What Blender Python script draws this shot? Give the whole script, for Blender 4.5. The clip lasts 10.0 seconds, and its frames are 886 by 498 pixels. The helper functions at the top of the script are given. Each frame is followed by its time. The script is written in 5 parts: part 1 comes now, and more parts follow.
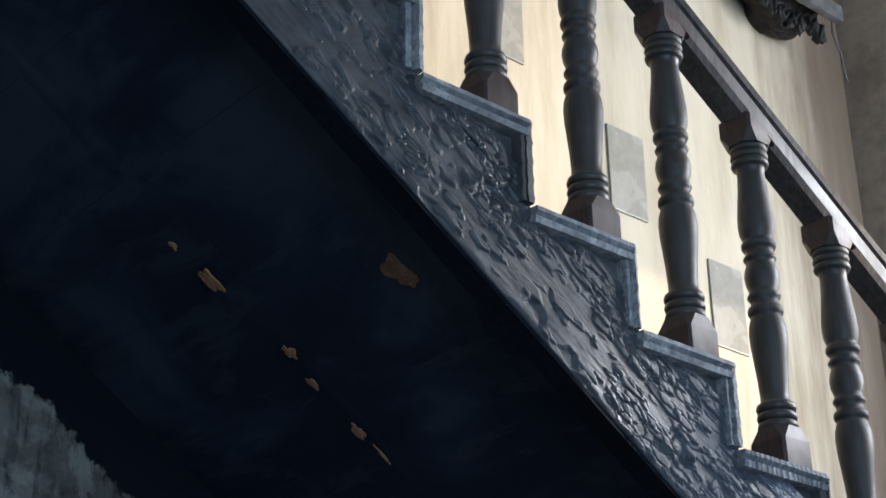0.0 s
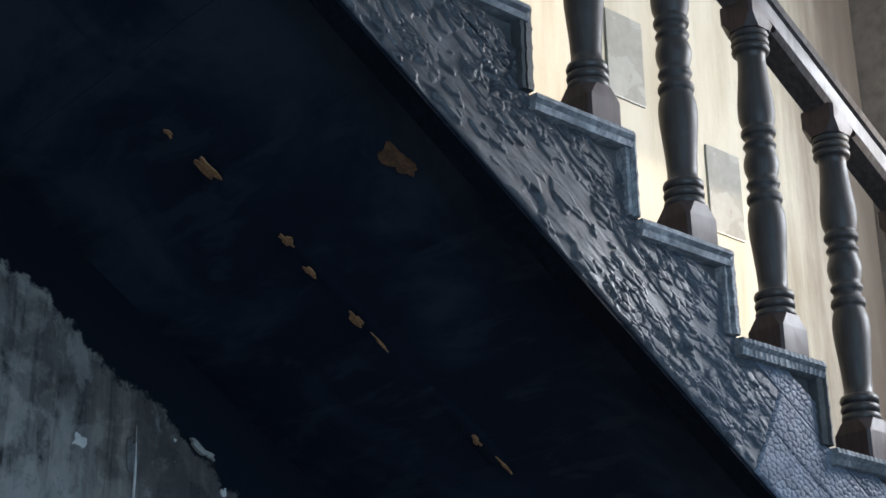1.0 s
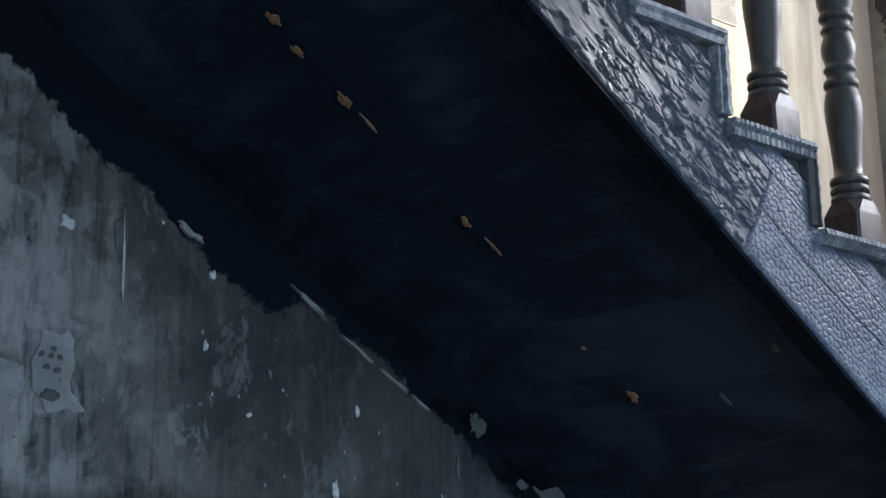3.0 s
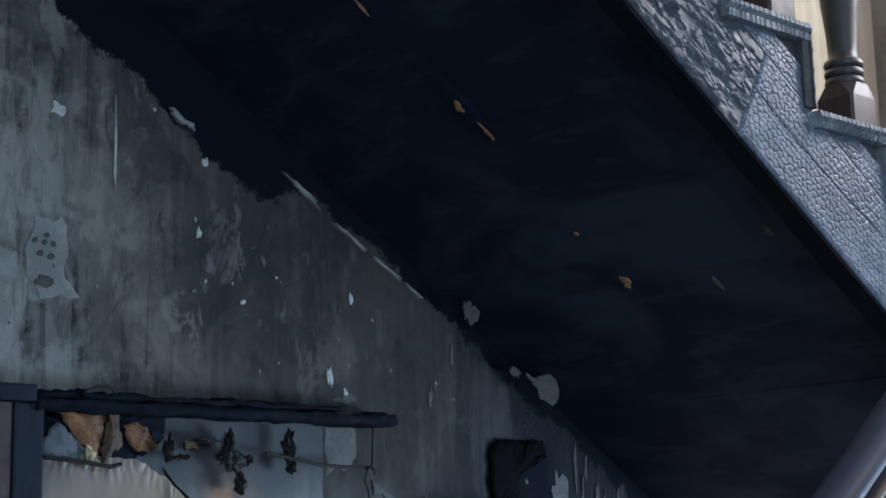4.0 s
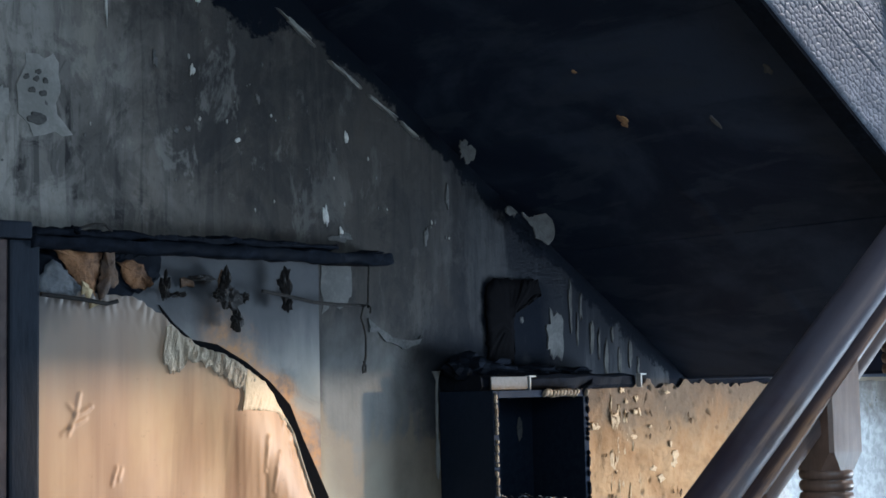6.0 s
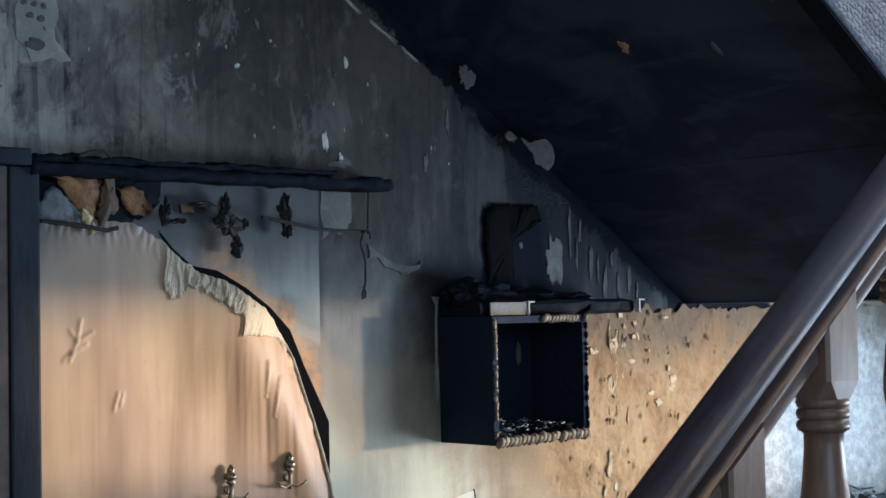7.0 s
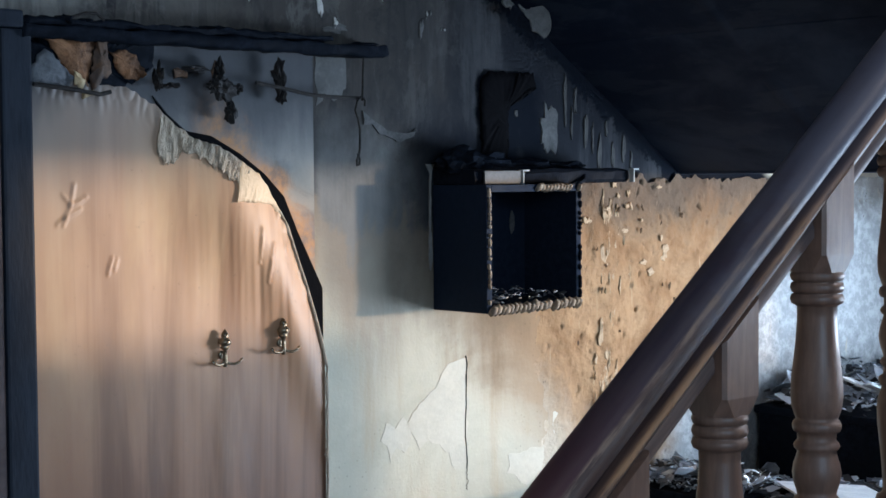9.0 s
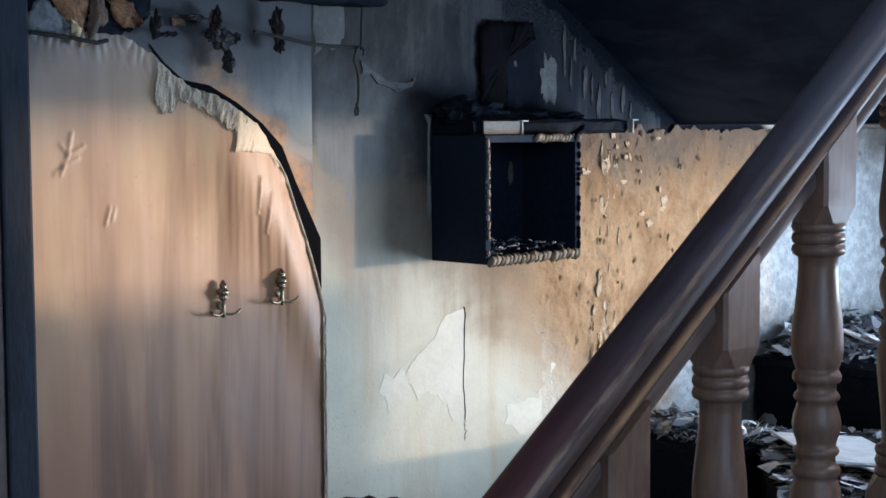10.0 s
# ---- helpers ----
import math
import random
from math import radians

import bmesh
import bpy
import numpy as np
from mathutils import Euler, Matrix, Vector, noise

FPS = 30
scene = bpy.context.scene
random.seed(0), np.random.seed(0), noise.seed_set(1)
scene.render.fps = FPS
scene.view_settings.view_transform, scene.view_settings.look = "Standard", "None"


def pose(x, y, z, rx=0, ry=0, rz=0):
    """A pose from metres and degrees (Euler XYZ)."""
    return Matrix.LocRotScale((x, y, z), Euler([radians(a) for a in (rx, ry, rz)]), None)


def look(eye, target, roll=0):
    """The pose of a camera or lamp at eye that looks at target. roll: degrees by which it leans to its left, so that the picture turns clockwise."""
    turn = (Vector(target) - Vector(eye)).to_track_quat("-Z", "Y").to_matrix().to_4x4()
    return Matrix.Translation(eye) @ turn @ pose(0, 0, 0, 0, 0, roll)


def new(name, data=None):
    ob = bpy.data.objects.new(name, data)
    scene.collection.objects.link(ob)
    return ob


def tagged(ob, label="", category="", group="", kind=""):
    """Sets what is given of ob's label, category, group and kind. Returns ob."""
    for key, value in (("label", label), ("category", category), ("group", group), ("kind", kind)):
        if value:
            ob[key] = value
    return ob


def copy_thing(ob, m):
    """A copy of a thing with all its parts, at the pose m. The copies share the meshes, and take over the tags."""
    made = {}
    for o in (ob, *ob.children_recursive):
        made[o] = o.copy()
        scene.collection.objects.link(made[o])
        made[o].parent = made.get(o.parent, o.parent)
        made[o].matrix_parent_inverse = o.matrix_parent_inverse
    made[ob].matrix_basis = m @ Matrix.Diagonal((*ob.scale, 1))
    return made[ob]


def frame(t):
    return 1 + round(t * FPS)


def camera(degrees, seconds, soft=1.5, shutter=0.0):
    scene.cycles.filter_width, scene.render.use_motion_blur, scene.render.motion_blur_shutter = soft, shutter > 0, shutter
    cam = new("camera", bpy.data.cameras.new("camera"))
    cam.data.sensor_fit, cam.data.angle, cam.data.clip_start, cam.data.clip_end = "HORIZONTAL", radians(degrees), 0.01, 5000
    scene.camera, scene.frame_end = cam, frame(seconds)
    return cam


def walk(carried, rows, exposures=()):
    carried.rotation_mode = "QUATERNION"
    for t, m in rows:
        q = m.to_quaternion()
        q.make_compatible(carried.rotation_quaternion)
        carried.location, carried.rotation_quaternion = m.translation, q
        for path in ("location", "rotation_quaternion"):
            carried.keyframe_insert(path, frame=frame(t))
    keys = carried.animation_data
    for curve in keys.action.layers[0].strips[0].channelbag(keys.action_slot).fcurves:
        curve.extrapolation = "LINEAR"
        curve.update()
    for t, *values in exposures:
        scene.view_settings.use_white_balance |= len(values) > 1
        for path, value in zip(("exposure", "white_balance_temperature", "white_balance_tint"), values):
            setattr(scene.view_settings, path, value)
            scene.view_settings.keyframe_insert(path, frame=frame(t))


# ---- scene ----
cam = camera(31.0, 10.0, soft=1.6)
# seconds, eye x, y, z, yaw, pitch, roll
PATH = [
    (0.0, 0.000, -0.000, 1.750, -41.10, 25.87, 0.76),
    (0.5, -0.000, 0.010, 1.761, -41.19, 24.01, 0.78),
    (1.0, 0.002, 0.018, 1.768, -41.32, 21.67, 0.85),
    (1.5, 0.011, 0.023, 1.768, -41.47, 19.86, 0.98),
    (2.0, 0.018, 0.036, 1.767, -41.55, 17.54, 1.01),
    (2.5, 0.016, 0.045, 1.764, -41.66, 15.97, 0.93),
    (4.0, 0.018, 0.067, 1.706, -42.11, 10.94, 1.36),
    (4.5, 0.021, 0.074, 1.695, -42.24, 9.65, 1.31),
    (5.0, 0.026, 0.076, 1.694, -42.23, 8.01, 1.10),
    (5.5, 0.031, 0.078, 1.696, -42.17, 6.65, 1.15),
    (7.0, 0.026, 0.075, 1.720, -42.08, 2.33, 1.10),
    (7.5, 0.020, 0.082, 1.728, -42.23, 0.98, 0.91),
    (8.0, 0.020, 0.085, 1.731, -42.29, -0.33, 0.71),
    (8.5, 0.023, 0.089, 1.730, -42.33, -1.45, 0.57),
    (9.0, 0.025, 0.091, 1.729, -42.39, -2.54, 0.46),
    (9.5, 0.026, 0.097, 1.727, -42.47, -3.44, 0.38),
    (10.0, 0.026, 0.106, 1.725, -42.57, -4.26, 0.34),
]
walk(cam, [(t, pose(x, y, z, 90 + pitch, 0, yaw) @ pose(0, 0, 0, 0, 0, -roll)) for t, x, y, z, yaw, pitch, roll in PATH],
     exposures=((0.0, -0.02, 6200, 10), (2.5, 0.10, 6050, 11), (4.5, 0.20, 6450, 13), (7.0, 0.15, 6750, 13), (8.5, 0.09, 6550, 15), (10.0, 0.09, 6400, 16)))

# ---- light ----
world = bpy.data.worlds.new("world")
scene.world = world
world.use_nodes = True
sky = world.node_tree.nodes.new("ShaderNodeTexSky")
sky.sky_type = "NISHITA"
sky.sun_disc = False
sky.sun_elevation = radians(8)
sky.sun_rotation = radians(128)
background = world.node_tree.nodes["Background"]
background.inputs[1].default_value = 0.12
world.node_tree.links.new(sky.outputs[0], background.inputs[0])

SUN_FROM = Vector((0.78, -0.62, -0.010))
sun = new("sun", bpy.data.lights.new("sun", "SUN"))
sun.matrix_world = look(SUN_FROM * 20, (0, 0, 0))
sun.data.energy, sun.data.angle, sun.data.color = 3.2, radians(2.2), (1.0, 0.79, 0.55)


def sky_fill(name, at, target, width, height, watts, colour):
    lamp = new(name, bpy.data.lights.new(name, "AREA"))
    lamp.data.shape, lamp.data.size, lamp.data.size_y = "RECTANGLE", width, height
    lamp.data.energy, lamp.data.color = watts, colour
    lamp.matrix_world = look(at, target)
    return lamp


# skylight lamps added at three assumed, unseen openings
sky_fill("sky_light_front", (0.2, -2.95, 2.6), (0.2, 0, 2.6), 2.2, 2.0, 115, (0.50, 0.75, 1.0))
sky_fill("sky_light_upper", (4.78, 1.0, 4.1), (3.6, 2.6, 4.0), 1.5, 1.5, 124, (0.96, 0.97, 1.0))
sky_fill("sky_light_lower", (4.78, 1.2, 1.12), (3.4, 2.4, 0.95), 1.5, 0.85, 118, (0.58, 0.79, 1.0))

# ---- plan ----
WALL_Y = 3.057            # face of the stair wall
STRING_Y = 1.90           # outer face of the upper flight
RUN, RISE = 0.275, 0.18
SLOPE = RISE / RUN
NOSE_X, NOSE_Z = 1.867, 3.303     # one nosing of the upper flight
RAIL_Y = 1.668            # plane of the lower rail
RIGHT_X, LEFT_X, FRONT_Y, TOP_Z = 4.80, -2.6, -3.0, 6.2


def low_edge(x):
    return 2.796 + SLOPE * (2.0 - x)


# ---- materials ----
class Net:
    """A small helper round a material's node tree."""

    def __init__(self, name, rough=0.8, metal=0.0, spec=0.5):
        self.mat = bpy.data.materials.new(name)
        self.mat.use_nodes = True
        self.t = self.mat.node_tree
        self.bsdf = self.t.nodes["Principled BSDF"]
        self.bsdf.inputs["Roughness"].default_value = rough
        self.bsdf.inputs["Metallic"].default_value = metal
        self.bsdf.inputs["Specular IOR Level"].default_value = spec
        self.pos = self.t.nodes.new("ShaderNodeTexCoord").outputs["Object"]

    def put(self, socket, value):
        if isinstance(value, bpy.types.NodeSocket):
            self.t.links.new(value, socket)
        else:
            socket.default_value = value

    def world(self):
        return self.t.nodes.new("ShaderNodeNewGeometry").outputs["Position"]

    def scaled(self, x, y, z, src=None):
        n = self.t.nodes.new("ShaderNodeMapping")
        n.inputs["Scale"].default_value = (x, y, z)
        self.t.links.new(src or self.pos, n.inputs[0])
        return n.outputs[0]

    def noise(self, scale, detail=6, rough=0.6, src=None, warp=0.0):
        n = self.t.nodes.new("ShaderNodeTexNoise")
        n.inputs["Scale"].default_value, n.inputs["Detail"].default_value = scale, detail
        n.inputs["Roughness"].default_value, n.inputs["Distortion"].default_value = rough, warp
        self.t.links.new(src or self.pos, n.inputs["Vector"])
        return n.outputs[0]

    def cells(self, scale, feature="F1", src=None, rnd=1.0):
        n = self.t.nodes.new("ShaderNodeTexVoronoi")
        n.feature = feature
        n.inputs["Scale"].default_value, n.inputs["Randomness"].default_value = scale, rnd
        self.t.links.new(src or self.pos, n.inputs["Vector"])
        return n.outputs["Distance"]

    def math(self, op, a, b=0.0, c=0.0):
        n = self.t.nodes.new("ShaderNodeMath")
        n.operation = op
        for k, v in enumerate((a, b, c)):
            self.put(n.inputs[k], v)
        return n.outputs[0]

    def span(self, v, lo, hi, to_lo=0.0, to_hi=1.0, smooth=True):
        n = self.t.nodes.new("ShaderNodeMapRange")
        n.interpolation_type = "SMOOTHSTEP" if smooth else "LINEAR"
        for k, s in enumerate((v, lo, hi, to_lo, to_hi)):
            self.put(n.inputs[k], s)
        return n.outputs[0]

    def mix(self, f, a, b, kind="MIX"):
        n = self.t.nodes.new("ShaderNodeMix")
        n.data_type, n.blend_type = "RGBA", kind
        self.put(n.inputs[0], f)
        for k, v in ((6, a), (7, b)):
            self.put(n.inputs[k], (*v, 1) if isinstance(v, tuple) else v)
        return n.outputs[2]

    def axes(self, src=None):
        n = self.t.nodes.new("ShaderNodeSeparateXYZ")
        self.t.links.new(src or self.pos, n.inputs[0])
        return n.outputs

    def random(self):
        return self.t.nodes.new("ShaderNodeObjectInfo").outputs["Random"]

    def island(self):
        return self.t.nodes.new("ShaderNodeNewGeometry").outputs["Random Per Island"]

    def colour(self, v):
        self.put(self.bsdf.inputs["Base Color"], (*v, 1) if isinstance(v, tuple) else v)
        return self

    def rough(self, v):
        self.put(self.bsdf.inputs["Roughness"], v)
        return self

    def bump(self, height, strength=0.5, depth=0.005):
        n = self.t.nodes.new("ShaderNodeBump")
        n.inputs["Strength"].default_value, n.inputs["Distance"].default_value = strength, depth
        self.put(n.inputs["Height"], height)
        if self.bsdf.inputs["Normal"].links:
            self.t.links.new(self.bsdf.inputs["Normal"].links[0].from_socket, n.inputs["Normal"])
        self.t.links.new(n.outputs[0], self.bsdf.inputs["Normal"])
        return self


def plain(name, a, b, scale=12.0, rough=0.8, metal=0.0, bump=0.3, depth=0.003, stretch=(1, 1, 1), spec=0.5):
    """Two tones mixed by coarse and fine noise, with a fine relief."""
    n = Net(name, rough, metal, spec)
    src = n.scaled(*stretch)
    coarse, fine = n.noise(scale, 5, 0.6, src), n.noise(scale * 9, 4, 0.6, src)
    f = n.span(n.math("ADD", n.math("MULTIPLY", coarse, 0.7), n.math("MULTIPLY", fine, 0.3)), 0.35, 0.65)
    n.colour(n.mix(f, a, b)).bump(fine, bump, depth)
    n.rough(n.span(coarse, 0.3, 0.7, rough - 0.1, min(1.0, rough + 0.1)))
    return n.mat


def stair_wall_plaster():
    """Cream plaster, smoked black under the flight, scorched in the middle band and clean above the stairs."""
    n = Net("stair_wall_plaster", 0.9, spec=0.06)
    x, y, z = n.axes(n.world())[:3]
    streak = n.noise(1.0, 6, 0.65, n.scaled(7, 1, 0.9))
    cloud = n.noise(2.3, 7, 0.62, warp=0.6)
    fine = n.noise(26, 6, 0.65)
    grain = n.noise(120, 3, 0.6)
    # clean plaster, with yellowed smoke film
    clean = n.mix(n.span(cloud, 0.35, 0.65), (0.44, 0.435, 0.36), (0.56, 0.55, 0.46))
    clean = n.mix(n.span(streak, 0.48, 0.72, 0, 0.55), clean, (0.42, 0.31, 0.195))
    # upper wall: warm cream with vertical smoke runs
    upper = n.mix(n.span(streak, 0.35, 0.7), (0.53, 0.485, 0.385), (0.40, 0.345, 0.255))
    upper = n.mix(n.span(cloud, 0.5, 0.75, 0, 0.5), upper, (0.36, 0.35, 0.30))
    upper = n.mix(n.span(n.math("ADD", x, n.math("MULTIPLY", streak, 0.8)), 4.45, 5.15, 0, 0.85), upper, (0.13, 0.10, 0.08))
    # soot that thickens upwards
    lift = n.math("ADD", n.math("MULTIPLY", n.math("SUBTRACT", streak, 0.5), 0.45), n.math("MULTIPLY", n.math("SUBTRACT", cloud, 0.5), 0.7))
    base = n.math("ADD", z, lift)
    soot = n.span(n.math("ADD", base, n.span(x, 2.28, 2.38, 0.0, 0.27)), 1.48, 1.92)
    grey = n.mix(n.span(cloud, 0.36, 0.66), (0.052, 0.048, 0.045), (0.135, 0.125, 0.114))
    grey = n.mix(n.span(fine, 0.56, 0.74, 0, 0.6), grey, (0.21, 0.20, 0.18))
    grey = n.mix(n.span(streak, 0.50, 0.66, 0, 0.75), grey, (0.215, 0.20, 0.178))
    grey = n.mix(n.span(n.noise(9, 6, 0.7, warp=1.0), 0.52, 0.62, 0, 0.55), grey, (0.070, 0.065, 0.060))
    grey = n.mix(n.span(n.math("ADD", x, n.math("MULTIPLY", cloud, 0.5)), 1.95, 2.6, 0, 0.6), grey, (0.050, 0.045, 0.042))
    grey = n.mix(n.math("MULTIPLY", n.math("MULTIPLY", n.span(x, 2.31, 2.35), n.span(x, 2.60, 2.72, 1.0, 0.2)), n.span(base, 1.70, 1.92, 0.75, 0.0)), grey, (0.235, 0.24, 0.242))
    grey = n.mix(n.span(n.math("ADD", x, n.math("MULTIPLY", n.math("SUBTRACT", cloud, 0.5), 0.6)), 2.66, 2.90, 0, 0.75), grey, n.mix(n.span(streak, 0.46, 0.62), (0.022, 0.024, 0.029), (0.10, 0.10, 0.10)))
    left = n.span(n.math("ADD", n.math("ADD", x, n.math("MULTIPLY", z, 0.25)), n.math("MULTIPLY", n.math("SUBTRACT", streak, 0.5), 0.9)), 2.06, 2.62, 0.72, 0.0)
    grey = n.mix(n.math("MULTIPLY", left, n.span(cloud, 0.34, 0.62, 0.25, 1.0)), grey, (0.29, 0.287, 0.275))
    brown = n.math("MULTIPLY", n.span(n.noise(5.5, 5, 0.6, warp=0.5), 0.50, 0.66, 0, 0.40), n.span(x, 1.7, 2.0))
    grey = n.mix(brown, grey, (0.075, 0.063, 0.054))
    blot = n.math("MULTIPLY", n.span(n.noise(3.4, 7, 0.68, n.scaled(1, 1, 0.7), 0.5), 0.46, 0.60, 0, 0.70), n.span(x, 1.65, 2.05))
    grey = n.mix(blot, grey, (0.034, 0.034, 0.036))
    # soot washed into runs and patches with fairly sharp rims
    patchy = n.noise(5.0, 8, 0.66, n.scaled(1.1, 1, 0.8), 0.5)
    runs = n.noise(1.0, 6, 0.62, n.scaled(26, 1, 2.2), 0.7)
    dabs = n.noise(15, 6, 0.66, n.scaled(1, 1, 0.6), 1.0)
    dark = n.math("ADD", n.span(patchy, 0.47, 0.55, 0, 0.42), n.math("ADD", n.span(runs, 0.50, 0.62, 0, 0.34), n.span(dabs, 0.50, 0.58, 0, 0.22)))
    aloft = n.math("MAXIMUM", n.span(z, 1.72, 1.95), n.span(x, 2.62, 2.75))
    grey = n.mix(n.math("MULTIPLY", dark, aloft), grey, (0.026, 0.026, 0.028))
    pale = n.math("MULTIPLY", n.span(n.noise(6.5, 8, 0.7, n.scaled(1.3, 1, 0.6), 0.4), 0.55, 0.62, 0, 0.45), n.span(x, 2.0, 2.7, 1.0, 0.35))
    grey = n.mix(pale, grey, (0.215, 0.212, 0.200))
    grey = n.mix(n.span(n.math("ADD", x, n.math("MULTIPLY", n.math("SUBTRACT", cloud, 0.5), 0.8)), 1.85, 2.35, 0, 0.40), grey, (0.028, 0.028, 0.029))
    grey = n.mix(n.math("MULTIPLY", n.math("MULTIPLY", n.span(x, 2.31, 2.35), n.span(x, 2.50, 2.68, 1.0, 0.0)), n.span(n.math("ADD", z, n.math("MULTIPLY", n.math("SUBTRACT", cloud, 0.5), 0.3)), 1.68, 1.92, 0.75, 0.0)), grey, n.mix(n.span(streak, 0.4, 0.65), (0.16, 0.165, 0.165), (0.255, 0.26, 0.255)))
    warm = n.span(n.math("ADD", n.math("ADD", x, n.math("MULTIPLY", n.math("SUBTRACT", z, 1.2), 0.9)), n.math("MULTIPLY", n.math("SUBTRACT", cloud, 0.5), 0.45)), 2.80, 3.16)
    clean = n.mix(n.math("MULTIPLY", warm, 0.85), clean, (0.275, 0.160, 0.080))
    lower = n.mix(soot, clean, grey)
    lower = n.mix(n.math("MULTIPLY", n.span(base, 1.15, 1.6), n.span(soot, 0.9, 1.0, 0.35, 0.0)), lower, (0.34, 0.25, 0.16))
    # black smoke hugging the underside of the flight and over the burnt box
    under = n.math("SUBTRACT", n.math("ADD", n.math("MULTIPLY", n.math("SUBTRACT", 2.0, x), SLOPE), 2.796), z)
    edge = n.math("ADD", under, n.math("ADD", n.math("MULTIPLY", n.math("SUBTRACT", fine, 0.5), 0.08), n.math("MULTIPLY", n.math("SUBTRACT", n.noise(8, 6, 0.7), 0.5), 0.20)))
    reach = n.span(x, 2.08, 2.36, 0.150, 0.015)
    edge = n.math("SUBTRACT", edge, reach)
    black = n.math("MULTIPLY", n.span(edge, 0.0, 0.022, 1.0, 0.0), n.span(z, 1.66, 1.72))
    # block of soot left by a burnt fitting above the shelf; smoke over the shelf and painted shade beside the box
    rag = n.math("MULTIPLY", n.math("SUBTRACT", n.noise(11, 6, 0.65, warp=0.3), 0.5), 0.10)
    ux, uz = n.math("ADD", x, rag), n.math("ADD", z, n.math("MULTIPLY", rag, 0.6))
    block = n.math("MULTIPLY", n.math("MULTIPLY", n.span(ux, 2.835, 2.865), n.span(ux, 3.06, 3.125, 1.0, 0.0)), n.math("MULTIPLY", n.span(uz, 1.985, 2.015, 1.0, 0.0), n.span(z, 1.66, 1.72)))
    smoke_and_shade = n.math("MULTIPLY", n.math("MULTIPLY", n.span(ux, 2.56, 2.72, 0.0, 0.80), n.span(ux, 2.95, 3.10, 1.0, 0.0)), n.math("MULTIPLY", n.span(uz, 1.80, 1.90, 1.0, 0.0), n.span(uz, 1.36, 1.68)))
    hole = n.math("MULTIPLY", n.span(n.noise(9, 5, 0.6, n.scaled(1.6, 1, 0.8)), 0.55, 0.68, 0, 0.55), n.span(x, 2.90, 2.96))
    black = n.math("MAXIMUM", black, n.math("MAXIMUM", n.math("MULTIPLY", block, n.math("SUBTRACT", 1.0, hole)), smoke_and_shade))
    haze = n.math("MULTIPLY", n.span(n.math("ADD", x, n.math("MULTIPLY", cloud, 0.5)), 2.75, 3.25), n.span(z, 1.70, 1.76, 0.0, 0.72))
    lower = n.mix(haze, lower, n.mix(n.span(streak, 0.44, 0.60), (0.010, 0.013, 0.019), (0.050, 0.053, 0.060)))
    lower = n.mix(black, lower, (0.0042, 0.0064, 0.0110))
    speck = n.cells(55, "F1")
    lower = n.mix(n.math("MULTIPLY", n.span(speck, 0.08, 0.20, 0.25, 0.0), n.span(n.noise(3.0, 3), 0.48, 0.62)), lower, (0.02, 0.02, 0.02))
    # inside the spalled stretch the render coat shows
    above = n.span(under, -0.32, -0.28, 1.0, 0.0)
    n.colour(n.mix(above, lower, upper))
    n.bump(n.math("ADD", n.math("MULTIPLY", fine, 0.7), n.math("MULTIPLY", grain, 0.3)), 0.35, 0.006)
    n.rough(n.span(cloud, 0.3, 0.7, 0.72, 0.92))
    return n.mat


def charred_wood(name, tone=(0.030, 0.032, 0.036), ash=(0.16, 0.17, 0.19), rough=0.55, spec=0.06, fine_scale=60, dust=None):
    """Charcoal skin with ash caught on the raised parts; dust: ash that thickens down the flight."""
    n = Net(name, rough, spec=spec)
    fine, broad, grit = n.noise(fine_scale, 6, 0.7), n.noise(5, 5, 0.6), n.noise(230, 3, 0.6)
    f = n.math("MULTIPLY", n.span(broad, 0.35, 0.65, 0.25, 1.0), n.span(fine, 0.35, 0.7))
    c = n.mix(f, tone, ash)
    if dust:
        c = n.mix(n.math("MULTIPLY", n.span(n.axes()[0], 1.95, 2.5, 0, 0.8), n.span(broad, 0.3, 0.6, 0.5, 1.0)), c, dust)
    n.colour(n.mix(n.span(grit, 0.55, 0.75, 0, 0.2), c, tuple(v * 0.4 for v in tone)))
    n.bump(fine, 0.25, 0.003).bump(grit, 0.12, 0.001)
    n.rough(n.span(broad, 0.3, 0.7, rough - 0.12, rough + 0.2))
    return n.mat


def soot_boards():
    """Burnt soffit boards: nearly black, with ragged smears of lighter soot drawn across the flight; the navy cast is
    haze put into the colour.
    """
    n = Net("sooty_boards", 0.8, spec=0.10)
    broad = n.noise(2.2, 5, 0.6, n.scaled(1.2, 0.8, 1.2), 0.8)
    smear = n.noise(4.0, 6, 0.62, n.scaled(3.2, 0.9, 3.2), 0.4)
    fine = n.noise(40, 5, 0.7, n.scaled(1, 3, 1))
    c = n.mix(n.span(broad, 0.42, 0.66), (0.0098, 0.0165, 0.0340), (0.0310, 0.0450, 0.0730))
    c = n.mix(n.span(smear, 0.52, 0.62, 0, 0.55), c, (0.0330, 0.0450, 0.0660))
    c = n.mix(n.span(fine, 0.55, 0.8, 0, 0.4), c, (0.006, 0.010, 0.018))
    n.colour(n.mix(n.math("MULTIPLY", n.random(), 0.10), c, (0.020, 0.028, 0.040)))
    n.bump(fine, 0.3, 0.003)
    return n.mat


